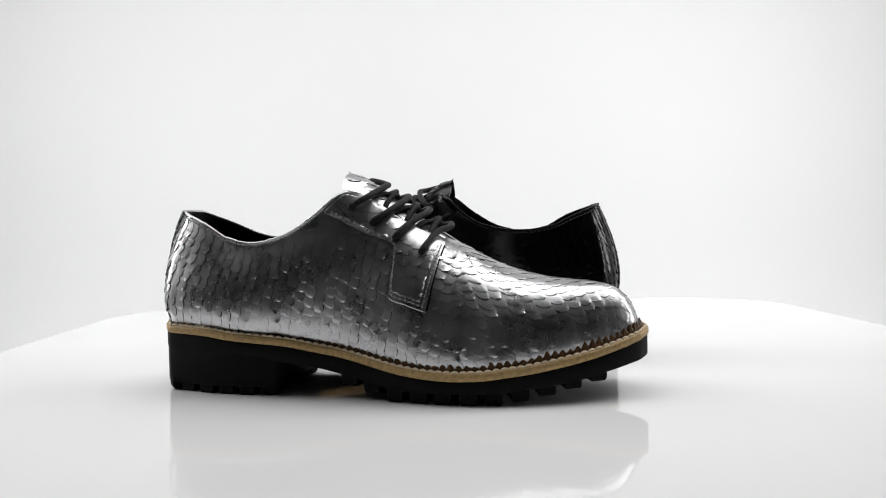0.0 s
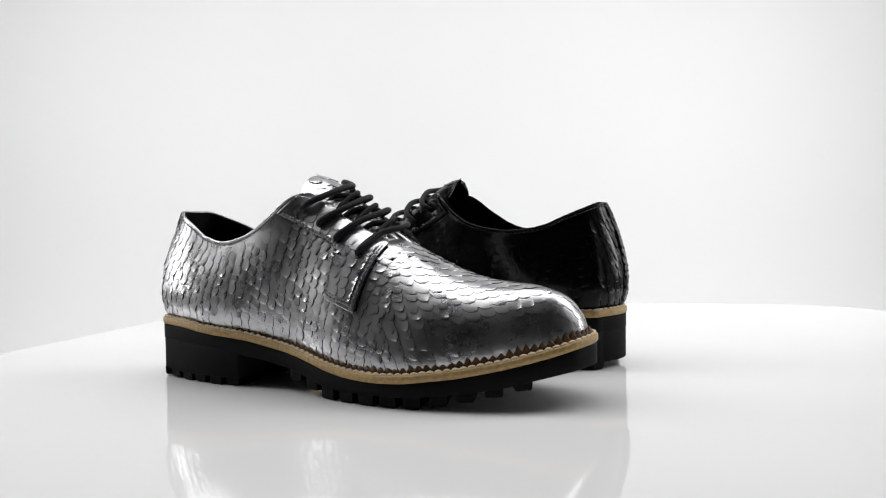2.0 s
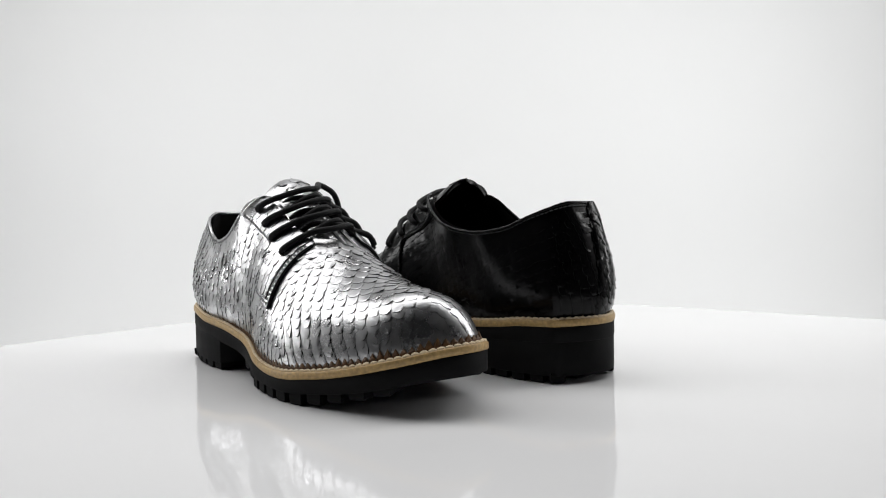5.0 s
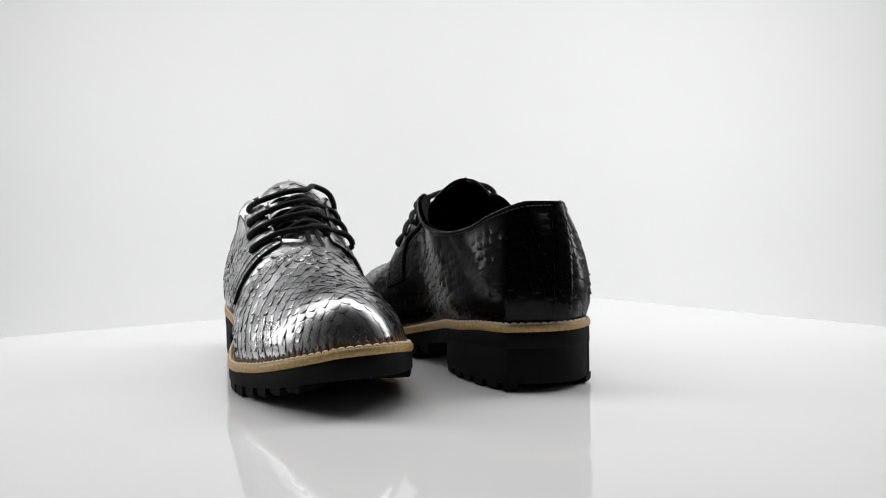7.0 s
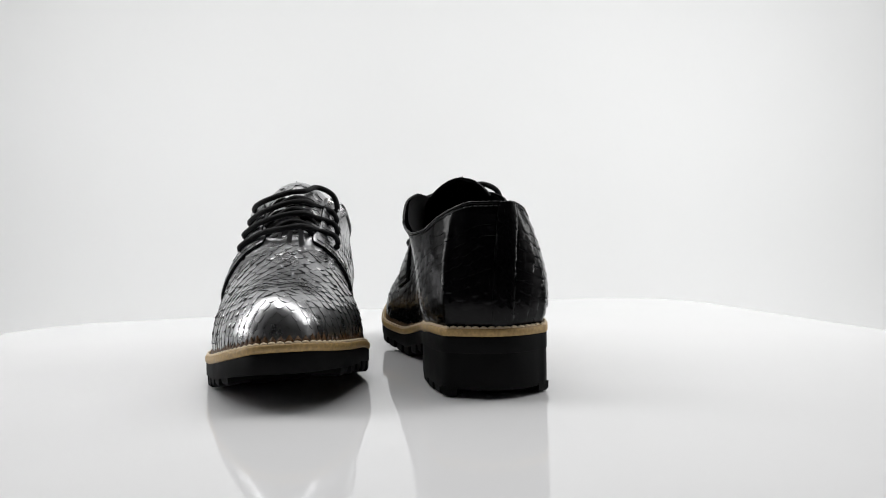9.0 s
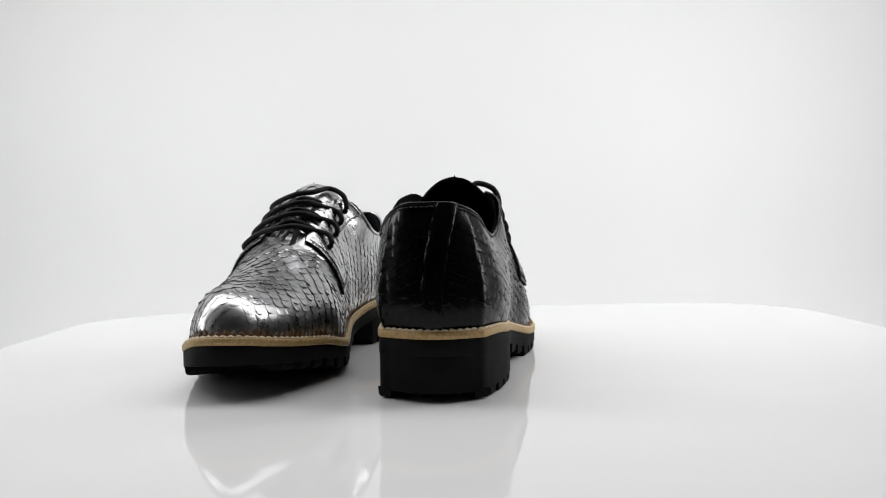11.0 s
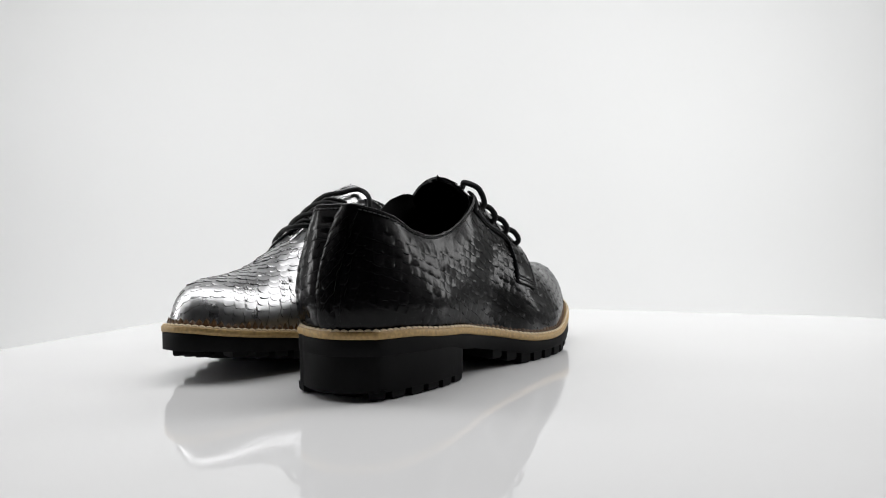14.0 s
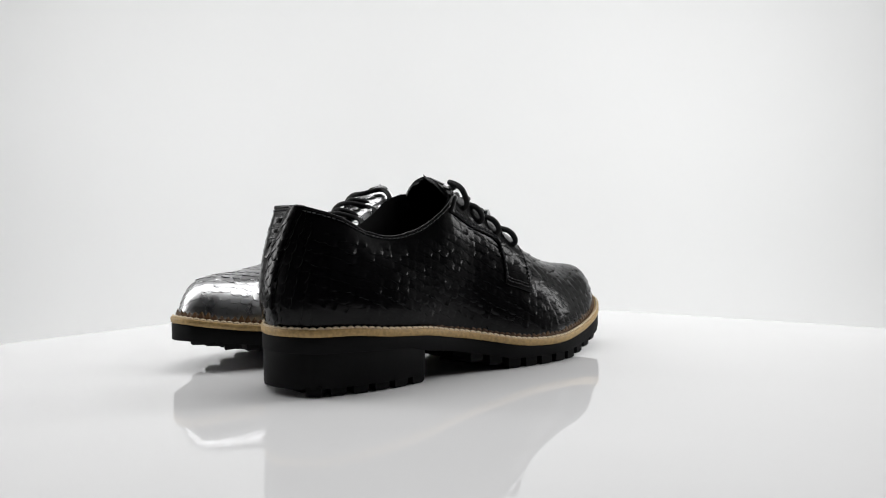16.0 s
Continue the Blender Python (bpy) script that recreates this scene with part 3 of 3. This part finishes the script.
def build_upper(shoe, leather):
    up = UPPER
    body = part("upper", coated("upper", up.verts, up.faces, up.scales(), leather), shoe)
    # collar lining, standing inside the wall down to the insole
    verts, faces = [], []
    for s in up.sides:
        keep = np.where(s["x"] < 0.176)[0]
        g, N = s["base"][keep][:, ::6], s["N"][keep][:, ::6]
        inn = g - N * 0.0030
        inn = inn[::3]
        f = quads(*inn.shape[:2], start=len(verts))
        verts += list(inn.reshape(-1, 3))
        faces += f if s["sign"] > 0 else [tuple(reversed(q)) for q in f]
    add("lining", verts, faces, LINING, shoe, "black cloth lining")
    # rolled edge of the collar, from throat round the heel to throat
    a = up.sides[0]
    b = up.sides[1]
    path = np.vstack([a["T"][a["x"] < 0.124][::-1], b["T"][b["x"] < 0.124][1:]])
    path = path[::3] - np.array([0, 0, 0.0006])
    path = path + np.random.default_rng(4).normal(0, 0.00010, path.shape)
    v, f = tube(path, 0.0010, 8)
    add("collar_edge", v, f, leather, shoe)
    # stitched line below the collar
    line = np.vstack([a["base"][a["x"] < 0.112][::-1, -6], b["base"][b["x"] < 0.112][1:, -6]])
    nor = np.vstack([a["N"][a["x"] < 0.112][::-1, -6], b["N"][b["x"] < 0.112][1:, -6]])
    line = line + nor * 0.0005
    d = np.r_[0, np.cumsum(np.linalg.norm(np.diff(line, axis=0), axis=1))]
    vs, fs = [], []
    for at in np.arange(0.003, d[-1] - 0.004, 0.0029):
        v, f = tube([[np.interp(at + q, d, line[:, c]) for c in range(3)] for q in (0, 0.001, 0.002)], 0.0004, 5)
        fs += [tuple(q + len(vs) for q in fc) for fc in f]
        vs += v
    grey = leather is SILVER
    add("stitching", vs, fs, THREAD_GREY if grey else THREAD_DARK, body, "fine grey stitching" if grey else "fine dark stitching")
    # insole
    xs = np.linspace(0.012, 0.2, 40)
    o, i = same_x(0.0075, xs)
    t = zed(WELT_Z, xs) + 0.008
    v, f = plate(o, i, t, t - 0.003)
    add("insole", v, f, LINING, shoe, "black insole")
    return body


def build_facing(shoe, leather, side):
    """The laced flap over the instep: a thick leather piece lying on the wall, free along its front edge."""
    sign = UPPER.sides[side]["sign"]
    nu, nv = 110, 62
    tau = np.linspace(0, 1, nu)
    topk = [(0, .1205, .1128), (.25, .1370, .1075), (.5, .1520, .0975), (.75, .1650, .0905), (.9, .1725, .0868), (1, .1768, .0836)]
    lowk = [(0, .1115, .1030), (.2, .1300, .0930), (.42, .1530, .0805), (.56, .1522, .0665), (.68, .1510, .0560), (.84, .1605, .0518), (1, .1712, .0480)]
    tk, lk = curve(topk, tau), curve(lowk, tau)
    v = np.linspace(0, 1, nv)
    XZ = tk[:, None, :] * (1 - v)[None, :, None] + lk[:, None, :] * v[None, :, None]
    P, N = UPPER.surface(side, XZ[:, :, 0].ravel(), XZ[:, :, 1].ravel())
    P, N = P.reshape(nu, nv, 3), N.reshape(nu, nv, 3)
    if sign * N[nu // 2, nv // 2, 1] < 0:
        N = -N
    # smooth the looked-up wall
    for _ in range(6):
        for M in (P[:, :, 1], N[:, :, 0], N[:, :, 1], N[:, :, 2]):
            M[1:-1, 1:-1] = 0.25 * (M[:-2, 1:-1] + M[2:, 1:-1] + M[1:-1, :-2] + M[1:-1, 2:])
    flare = 0.0018 + 0.0006 * np.clip((tau - 0.7) / 0.3, 0, 1)[:, None] ** 1.5
    top = P + N * (flare + 0.0002)[:, :, None]
    low = P + N * (flare - 0.0016)[:, :, None]
    verts = list(top.reshape(-1, 3)) + list(low.reshape(-1, 3))
    faces = quads(nu, nv)
    m = nu * nv
    rim = [i * nv for i in range(nu)] + [(nu - 1) * nv + k for k in range(1, nv)] + [i * nv + nv - 1 for i in range(nu - 2, -1, -1)] + [k for k in range(nv - 2, 0, -1)]
    faces += [tuple(q + m for q in reversed(fc)) for fc in quads(nu, nv)]
    for p, q in zip(rim, rim[1:] + rim[:1]):
        faces.append((q, p, p + m, q + m))
    if sign > 0:
        faces = [tuple(reversed(fc)) for fc in faces]
    slots = np.zeros(len(faces), int)
    slots[-len(rim):] = 1
    inner = (slice(2, int(nu * 0.95)), slice(2, int(nv * 0.89)))
    skin = Skin([(XZ[inner][:, :, 0], XZ[inner][:, :, 1] * 1.12, top[inner], N[inner])])
    turn = radians(-58)
    p = lattice(-0.15, 0.12, 0.05, 0.28, 0.0046, 0.0076)
    a, b = p[:, 0] * math.cos(turn) - p[:, 1] * math.sin(turn), p[:, 0] * math.sin(turn) + p[:, 1] * math.cos(turn)
    ok = skin.covers(a, b)
    coat = scale_coat(skin, a[ok], b[ok], np.full(ok.sum(), turn), 0.0046, 0.0076, 23 + side, 0.7)
    none = (np.zeros((0, 3)), [], np.zeros(0, int))
    flap = part("facing", coated("facing", verts, faces, none, leather, base_slots=slots), shoe)
    many = int(ok.sum())
    single = np.array(coat[1][:len(coat[1]) // many])
    for q, vs in enumerate(coat[0].reshape(many, -1, 3)):
        part("scale", coated("scale", vs, single, none, leather, base_slots=coat[2][:len(single)]), flap)
    # black strip standing in for the shade in the gap under the flap's free edge
    XL = XZ[-26:, 2:-1:3].copy()
    push = np.linspace(0, 1, 26)[:, None] ** 2
    XL[:, :, 0] += 0.0010 * push
    PL, NL = UPPER.surface(side, XL[:, :, 0].ravel(), XL[:, :, 1].ravel())
    if sign * NL[len(NL) // 2, 1] < 0:
        NL = -NL
    g = (PL + NL * 0.0008).reshape(*XL.shape[:2], 3)
    lf = quads(*XL.shape[:2])
    add("facing_gap_shade", g.reshape(-1, 3), lf if sign < 0 else [tuple(reversed(q)) for q in lf], LINING, shoe, "black strip in place of the shade under the flap's edge")
    # two rows of stitches inside the lower seam, one along the front edge
    rows = []
    for inset in (0.05, 0.11):
        rows.append([(i, int((1 - inset) * (nv - 1))) for i in range(3, int(nu * 0.97))])
    rows.append([(int(nu * 0.965), k) for k in range(4, nv - 3)])
    vs, fs = [], []
    for row in rows:
        line = np.array([top[i, k] + N[i, k] * 0.0003 for i, k in row])
        d = np.r_[0, np.cumsum(np.linalg.norm(np.diff(line, axis=0), axis=1))]
        at = 0.0
        while at + 0.0018 < d[-1]:
            pts = [np.array([np.interp(at + q * 0.0018, d, line[:, c]) for c in range(3)]) for q in (0, 0.5, 1)]
            v1, f1 = tube(pts, 0.00042, 5)
            fs += [tuple(q + len(vs) for q in fc) for fc in f1]
            vs += v1
            at += 0.0027
    grey = leather is SILVER
    add("stitching", vs, fs, THREAD_GREY if grey else THREAD_DARK, flap, "fine grey stitching" if grey else "fine dark stitching")
    return top, N


def build_tongue(shoe, leather):
    n, m = 70, 50
    along = np.linspace(0, 1, n)
    mid = curve([(0, .1172, .1262), (.12, .1225, .1246), (.35, .1390, .1140), (.6, .1560, .1010), (.85, .1740, .0885), (1, .1860, .0815)], along)
    half = curve([(0, .0), (.015, .0085), (.05, .0160), (.12, .0215), (.3, .0240), (.6, .0222), (1, .019)], along)[:, 0]
    w = np.linspace(-1, 1, m)
    P = np.empty((n, m, 3))
    P[:, :, 1] = half[:, None] * w
    drop = 0.012 * (np.abs(P[:, :, 1]) / 0.022) ** 2
    P[:, :, 0] = mid[:, 0][:, None] - 0.25 * drop
    P[:, :, 2] = mid[:, 1][:, None] - drop
    d = np.r_[0, np.cumsum(np.linalg.norm(np.diff(mid, axis=0), axis=1))]
    N = grid_normals(P)
    if N[n // 2, m // 2, 2] < 0:
        N = -N
    N[0] = N[1]
    top, low = P + N * 0.0002, P - N * 0.0025
    verts = list(top.reshape(-1, 3)) + list(low.reshape(-1, 3))
    faces = [tuple(reversed(f)) for f in quads(n, m)] + [tuple(q + n * m for q in f) for f in quads(n, m)]
    k = n * m
    rim = [i * m for i in range(n)] + [(n - 1) * m + q for q in range(1, m)] + [i * m + m - 1 for i in range(n - 2, -1, -1)] + [q for q in range(m - 2, 0, -1)]
    for p, q in zip(rim, rim[1:] + rim[:1]):
        faces.append((p, q, q + k, p + k))
    skin = Skin([(d[:, None] + 0 * P[:, :, 1], P[:, :, 1], top, N)])
    p = lattice(-0.004, 0.09, -0.035, 0.035, 0.0046, 0.0076)
    ok = skin.covers(p[:, 0], p[:, 1])
    coat = scale_coat(skin, p[ok, 0], p[ok, 1], np.zeros(ok.sum()), 0.0046, 0.0076, 31, 1.0)
    part("tongue", coated("tongue", verts, faces, coat, leather), shoe)


def build_laces(shoe, loop_side):
    """Four rungs of waxed cord through four pairs of eyelets, standing up in loops on one side, with the crossing runs beneath."""
    eye_x = [.1265, .1395, .1525, .1668]
    eye_z = [.1050, .0958, .0875, .0795]
    pts = []
    for side in (0, 1):
        P, N = UPPER.surface(side, eye_x, eye_z)
        if UPPER.sides[side]["sign"] * N[1, 1] < 0:
            N = -N
        pts.append((P, N))
    (Po, No), (Pi, Ni) = pts
    mid_x = [.1395, .1520, .1645, .1775]
    mid_z = [.1172, .1097, .1018, .0930]
    lift = np.array([0, 0, 1.0])
    over = []
    for side in (0, 1):
        E, M = UPPER.surface(side, [.1335, .1462, .1585, .1712], [.1088, .1010, .0940, .0872])
        over.append(E + M * (0.0046 if UPPER.sides[side]["sign"] * M[1, 1] > 0 else -0.0046))
    for k in range(4):
        a, b = (Po[k], Pi[k]) if loop_side else (Pi[k], Po[k])
        na, nb = (No[k], Ni[k]) if loop_side else (Ni[k], No[k])
        c = np.array([mid_x[k], 0, mid_z[k]])
        s = -1 if loop_side else 1
        high = 0.0125 if k == 0 else 0.0075
        keys = [a - na * 0.002, a + na * 0.0042, (over[0] if loop_side else over[1])[k], c + np.array([0.0012, s * 0.006, 0.0006]), c + np.array([-0.0015, -s * 0.007, 0.0022]),
                b * 0.62 + c * 0.38 + lift * high + np.array([-0.005, 0, 0]), b * 0.90 + c * 0.10 + nb * 0.0045 + lift * (high * 0.75) + np.array([-0.003, 0, 0]), b + nb * 0.0050, b - nb * 0.002]
        v, f = tube(smooth_path(keys, 52), 0.0019, 9)
        add("lace", v, f, LACE, shoe, "black waxed round lace")
        if k < 3:
            base = np.array([(mid_x[k] + mid_x[k + 1]) / 2, 0, (mid_z[k] + mid_z[k + 1]) / 2 + 0.0002])
            e = (Po if loop_side else Pi)[k + 1]
            for s0, s1, dz in ((b, e, 0.0), (a, (Pi if loop_side else Po)[k + 1], -0.0022)):
                keys = [s0 * 0.62 + base * 0.38, s0 * 0.4 + base * 0.6 + lift * 0.0025, base + lift * (0.001 + dz), s1 * 0.4 + base * 0.6 + lift * 0.0025, s1 * 0.62 + base * 0.38]
                v, f = tube(smooth_path(keys, 22), 0.0017, 8)
                add("lace", v, f, LACE, shoe, "black waxed round lace")


def build_back_strip(shoe, leather):
    """The narrow reinforcing strip of the same leather up the back seam."""
    a, b = UPPER.sides[0]["base"], UPPER.sides[1]["base"]
    wide = np.linspace(-0.0062, 0.0062, 31)
    rows = []
    for r in range(a.shape[1]):
        line = np.vstack([a[60:0:-1, r], b[:61, r]])
        d = np.r_[0, np.cumsum(np.linalg.norm(np.diff(line, axis=0), axis=1))]
        d -= d[60]
        rows.append(np.stack([np.interp(wide, d, line[:, c]) for c in range(3)], 1))
    G = np.array(rows).transpose(1, 0, 2)
    for _ in range(8):
        G[1:-1] = 0.5 * G[1:-1] + 0.25 * (G[:-2] + G[2:])
    out = G[:, :, :2] - np.array([0.045, 0])
    out = np.concatenate([out, np.zeros((*out.shape[:2], 1))], axis=2)
    out /= np.linalg.norm(out, axis=2)[:, :, None]
    ups = np.r_[0, np.cumsum(np.linalg.norm(np.diff(G[len(G) // 2], axis=0), axis=1))]
    edge = np.clip((0.0062 - np.abs(wide)) / 0.0012, 0, 1)[:, None]
    top, low = G + out * (0.0003 + 0.0010 * edge)[:, :, None], G - out * 0.0002
    n, m = G.shape[:2]
    verts = list(top.reshape(-1, 3)) + list(low.reshape(-1, 3))
    faces = quads(n, m)
    k = n * m
    rim = [i * m for i in range(n)] + [(n - 1) * m + q for q in range(1, m)] + [i * m + m - 1 for i in range(n - 2, -1, -1)] + [q for q in range(m - 2, 0, -1)]
    for p, q in zip(rim, rim[1:] + rim[:1]):
        faces.append((q, p, p + k, q + k))
    skin = Skin([(-ups[None, :] + 0 * G[:, :, 0], wide[:, None] + 0 * G[:, :, 0], top, out)])
    p = lattice(-0.085, 0.0, -0.0095, 0.008, 0.0040, 0.0062)
    ok = skin.covers(p[:, 0], p[:, 1])
    coat = scale_coat(skin, p[ok, 0], p[ok, 1], np.zeros(ok.sum()), 0.0040, 0.0062, 37, 0.9)
    part("back_strip", coated("back_strip", verts, faces, coat, leather), shoe, "black leather strip up the back seam")


def build_welt(shoe):
    v, f = slab(0.0, 150, lambda x: zed(WELT_Z, x), lambda x: zed(WELT_Z, x) - WELT_T, 0.0007)
    welt = add("welt", v, f, WELT, shoe, "tan leather welt with a pale stitched edge")
    # pinked brown strip between welt and upper
    vs, fs = [], []
    beads = []
    for keys, sign in ((OUTER, -1), (INNER, 1)):
        foot, arc = side_outline(keys, 1200, 0.0034)
        inner, arc_i = side_outline(keys, 1200, 0.0064)
        edge, arc_e = side_outline(keys, 1200, 0.0017)
        n = int(arc[-1] / 0.0043)
        for q in range(n):
            c = (q + 0.5) / n
            w = 0.5 / n
            j = lambda s: min(1199, max(0, int(s * 1199)))
            zt = zed(WELT_Z, [foot[j(c), 0]])[0] + twist(*foot[j(c)])[0]
            hgt = 0.0050 * (1 + 0.2 * math.sin(q * 7.3 + sign))
            pts = [(*foot[j(c - w)], zt), (*foot[j(c + w)], zt), (*inner[j(c - w)], zt + 0.0012), (*inner[j(c + w)], zt + 0.0012),
                   (*(0.55 * foot[j(c)] + 0.45 * inner[j(c)]), zt + hgt), (*foot[j(c)], zt + 0.0024), (*foot[j(c - w)], zt + 0.0014), (*foot[j(c + w)], zt + 0.0014)]
            s0 = len(vs)
            vs += pts
            tri = [(0, 1, 7, 5, 6), (6, 5, 4), (5, 7, 4), (7, 1, 3), (7, 3, 4), (2, 0, 6), (2, 6, 4), (3, 2, 4)]
            fs += [tuple(s0 + a for a in (fc if sign < 0 else tuple(reversed(fc)))) for fc in tri]
        m = int(arc_e[-1] / 0.0043)
        for q in range(m):
            j0 = int((q + 0.5) / m * 1199)
            p = edge[j0]
            d = edge[min(1199, j0 + 4)] - edge[max(0, j0 - 4)]
            x0, x1 = edge[max(0, j0 - 4), 0], edge[min(1199, j0 + 4), 0]
            y0, y1 = edge[max(0, j0 - 4), 1], edge[min(1199, j0 + 4), 1]
            dz = zed(WELT_Z, [x1])[0] + twist(x1, y1)[0] - zed(WELT_Z, [x0])[0] - twist(x0, y0)[0]
            beads.append((p, zed(WELT_Z, [p[0]])[0] + twist(*p)[0], d, dz))
    add("rand", vs, fs, RAND, welt, "dark brown pinked leather strip", smooth=False)
    v, f = tube([(-0.0018, 0, -0.0005), (-0.0012, 0, 0.0002), (0, 0, 0.0005), (0.0012, 0, 0.0002), (0.0018, 0, -0.0005)], 0.00078, 8)
    me = mesh_from("stitch", v, f, CREAM)
    for p, z, d, dz in beads:
        ob = new("stitch", me)
        ob.parent = welt
        h = math.atan2(d[1], d[0])
        pitch = math.atan2(dz, np.linalg.norm(d))
        ob.matrix_basis = Matrix.Translation((p[0] - ORIGIN[0], p[1], z + 0.0002)) @ Euler((0, -pitch, h)).to_matrix().to_4x4()


def build_sole(shoe):
    def under(x):
        return zed(WELT_Z, x) - WELT_T - 0.0001

    v, f = slab(0.0006, 150, under, lambda x: np.minimum(zed(SOLE_Z, x), under(x) - 0.003), 0.0003)
    sole = add("outsole", v, f, RUBBER, shoe, "black rubber lug outsole")
    # heel block
    v, f = slab(0.0009, 70, lambda x: zed(SOLE_Z, x) + 0.004, lambda x: 0.0048 + 0 * x, 0.0003, reach=0.0835)
    heel = add("heel", v, f, RUBBER, shoe, "stacked black rubber heel block")

    def lug(at, half, deep, keys, parent, top, lo):
        line, arc = side_outline(keys, 1200, 0.0012)
        j = np.searchsorted(np.maximum.accumulate(line[:, 0]), at)
        j = min(max(j, 3), 1196)
        p = line[j]
        d = line[j + 3] - line[j - 3]
        d /= np.linalg.norm(d)
        n = np.array([-d[1], d[0]]) * (1 if keys is OUTER else -1)
        prof = []
        for zz, g in ((top, 0.0), (lo + 0.0012, 0.0002), (lo, 0.0010)):
            for sx, sy in ((-1, 0), (1, 0), (1, 1), (-1, 1)):
                q = p + d * sx * (half - g) + n * (sy * deep + (g if sy == 0 else -g))
                prof.append((q[0], q[1], zz + twist(q[0], q[1])[0]))
        fs = []
        for r in (0, 4):
            for q in range(4):
                w = (q + 1) % 4
                fs.append((r + q, r + w, r + 4 + w, r + 4 + q))
        fs += [(0, 3, 2, 1), (8, 9, 10, 11)]
        if keys is OUTER:
            fs = [tuple(reversed(fc)) for fc in fs]
        add("lug", prof, fs, RUBBER, parent, smooth=False)

    for keys in (OUTER, INNER):
        for q in range(6):
            x = 0.010 + 0.0132 * q
            lug(x + 0.002, 0.0047, 0.020, keys, heel, 0.0062, zed(LUG_Z, [x])[0] + 0.0004 * (q % 2))
        for q in range(12):
            x = 0.126 + 0.0136 * q
            if x > 0.264:
                break
            lug(x, 0.0048, 0.022, keys, sole, zed(SOLE_Z, [x])[0] + 0.0015, zed(LUG_Z, [x])[0])
    # tread bars across the middle
    for x in (0.150, 0.172, 0.194, 0.216, 0.238):
        lo, hi = zed(LUG_Z, [x])[0], zed(SOLE_Z, [x])[0] + 0.001
        v, f = plate(np.array([(x - 0.005, -0.018), (x, -0.019), (x + 0.005, -0.018)]), np.array([(x - 0.008, 0.014), (x - 0.003, 0.015), (x + 0.002, 0.014)]), [hi] * 3, [lo] * 3)
        add("lug", v, f, RUBBER, sole, smooth=False)
    for x in (0.022, 0.042, 0.062):
        v, f = plate(np.array([(x - 0.006, -0.008), (x, -0.009), (x + 0.006, -0.008)]), np.array([(x - 0.006, 0.008), (x, 0.009), (x + 0.006, 0.008)]), [0.006] * 3, [0.0] * 3)
        add("lug", v, f, RUBBER, heel, smooth=False)


def build_shoe(leather, label, loop_side, form):
    global UPPER
    UPPER = form
    shoe = tagged(new("derby_shoe"), label, "shoe", "shoes on the turntable")
    build_upper(shoe, leather)
    build_back_strip(shoe, BLACK)
    build_tongue(shoe, leather)
    for side in (0, 1):
        build_facing(shoe, leather, side)
    build_laces(shoe, loop_side)
    build_sole(shoe)
    build_welt(shoe)
    return shoe


build_tent()
turntable = build_turntable()
silver_shoe = build_shoe(SILVER, "silver snake-embossed leather derby shoe, black laces, tan welt, black lug sole", True, UPPER)
black_shoe = build_shoe(BLACK, "black snake-embossed leather derby shoe, black laces, tan welt, black lug sole", False, UPPER_SPREAD)


def motions():
    """The sheet turns about the vertical axis and carries both shoes round."""
    times = [q * 0.5 for q in range(33)]
    for thing, x, y, heading in ((turntable, 0, 0, 0), (silver_shoe, -0.01538, -0.08619, -11.946), (black_shoe, -0.00459, 0.0259, 171.6)):
        walk(thing, [(t, pose(0, 0, 0, 0, 0, turn_at(t)) @ pose(x, y, 0, 0, 0, heading)) for t in times])


motions()
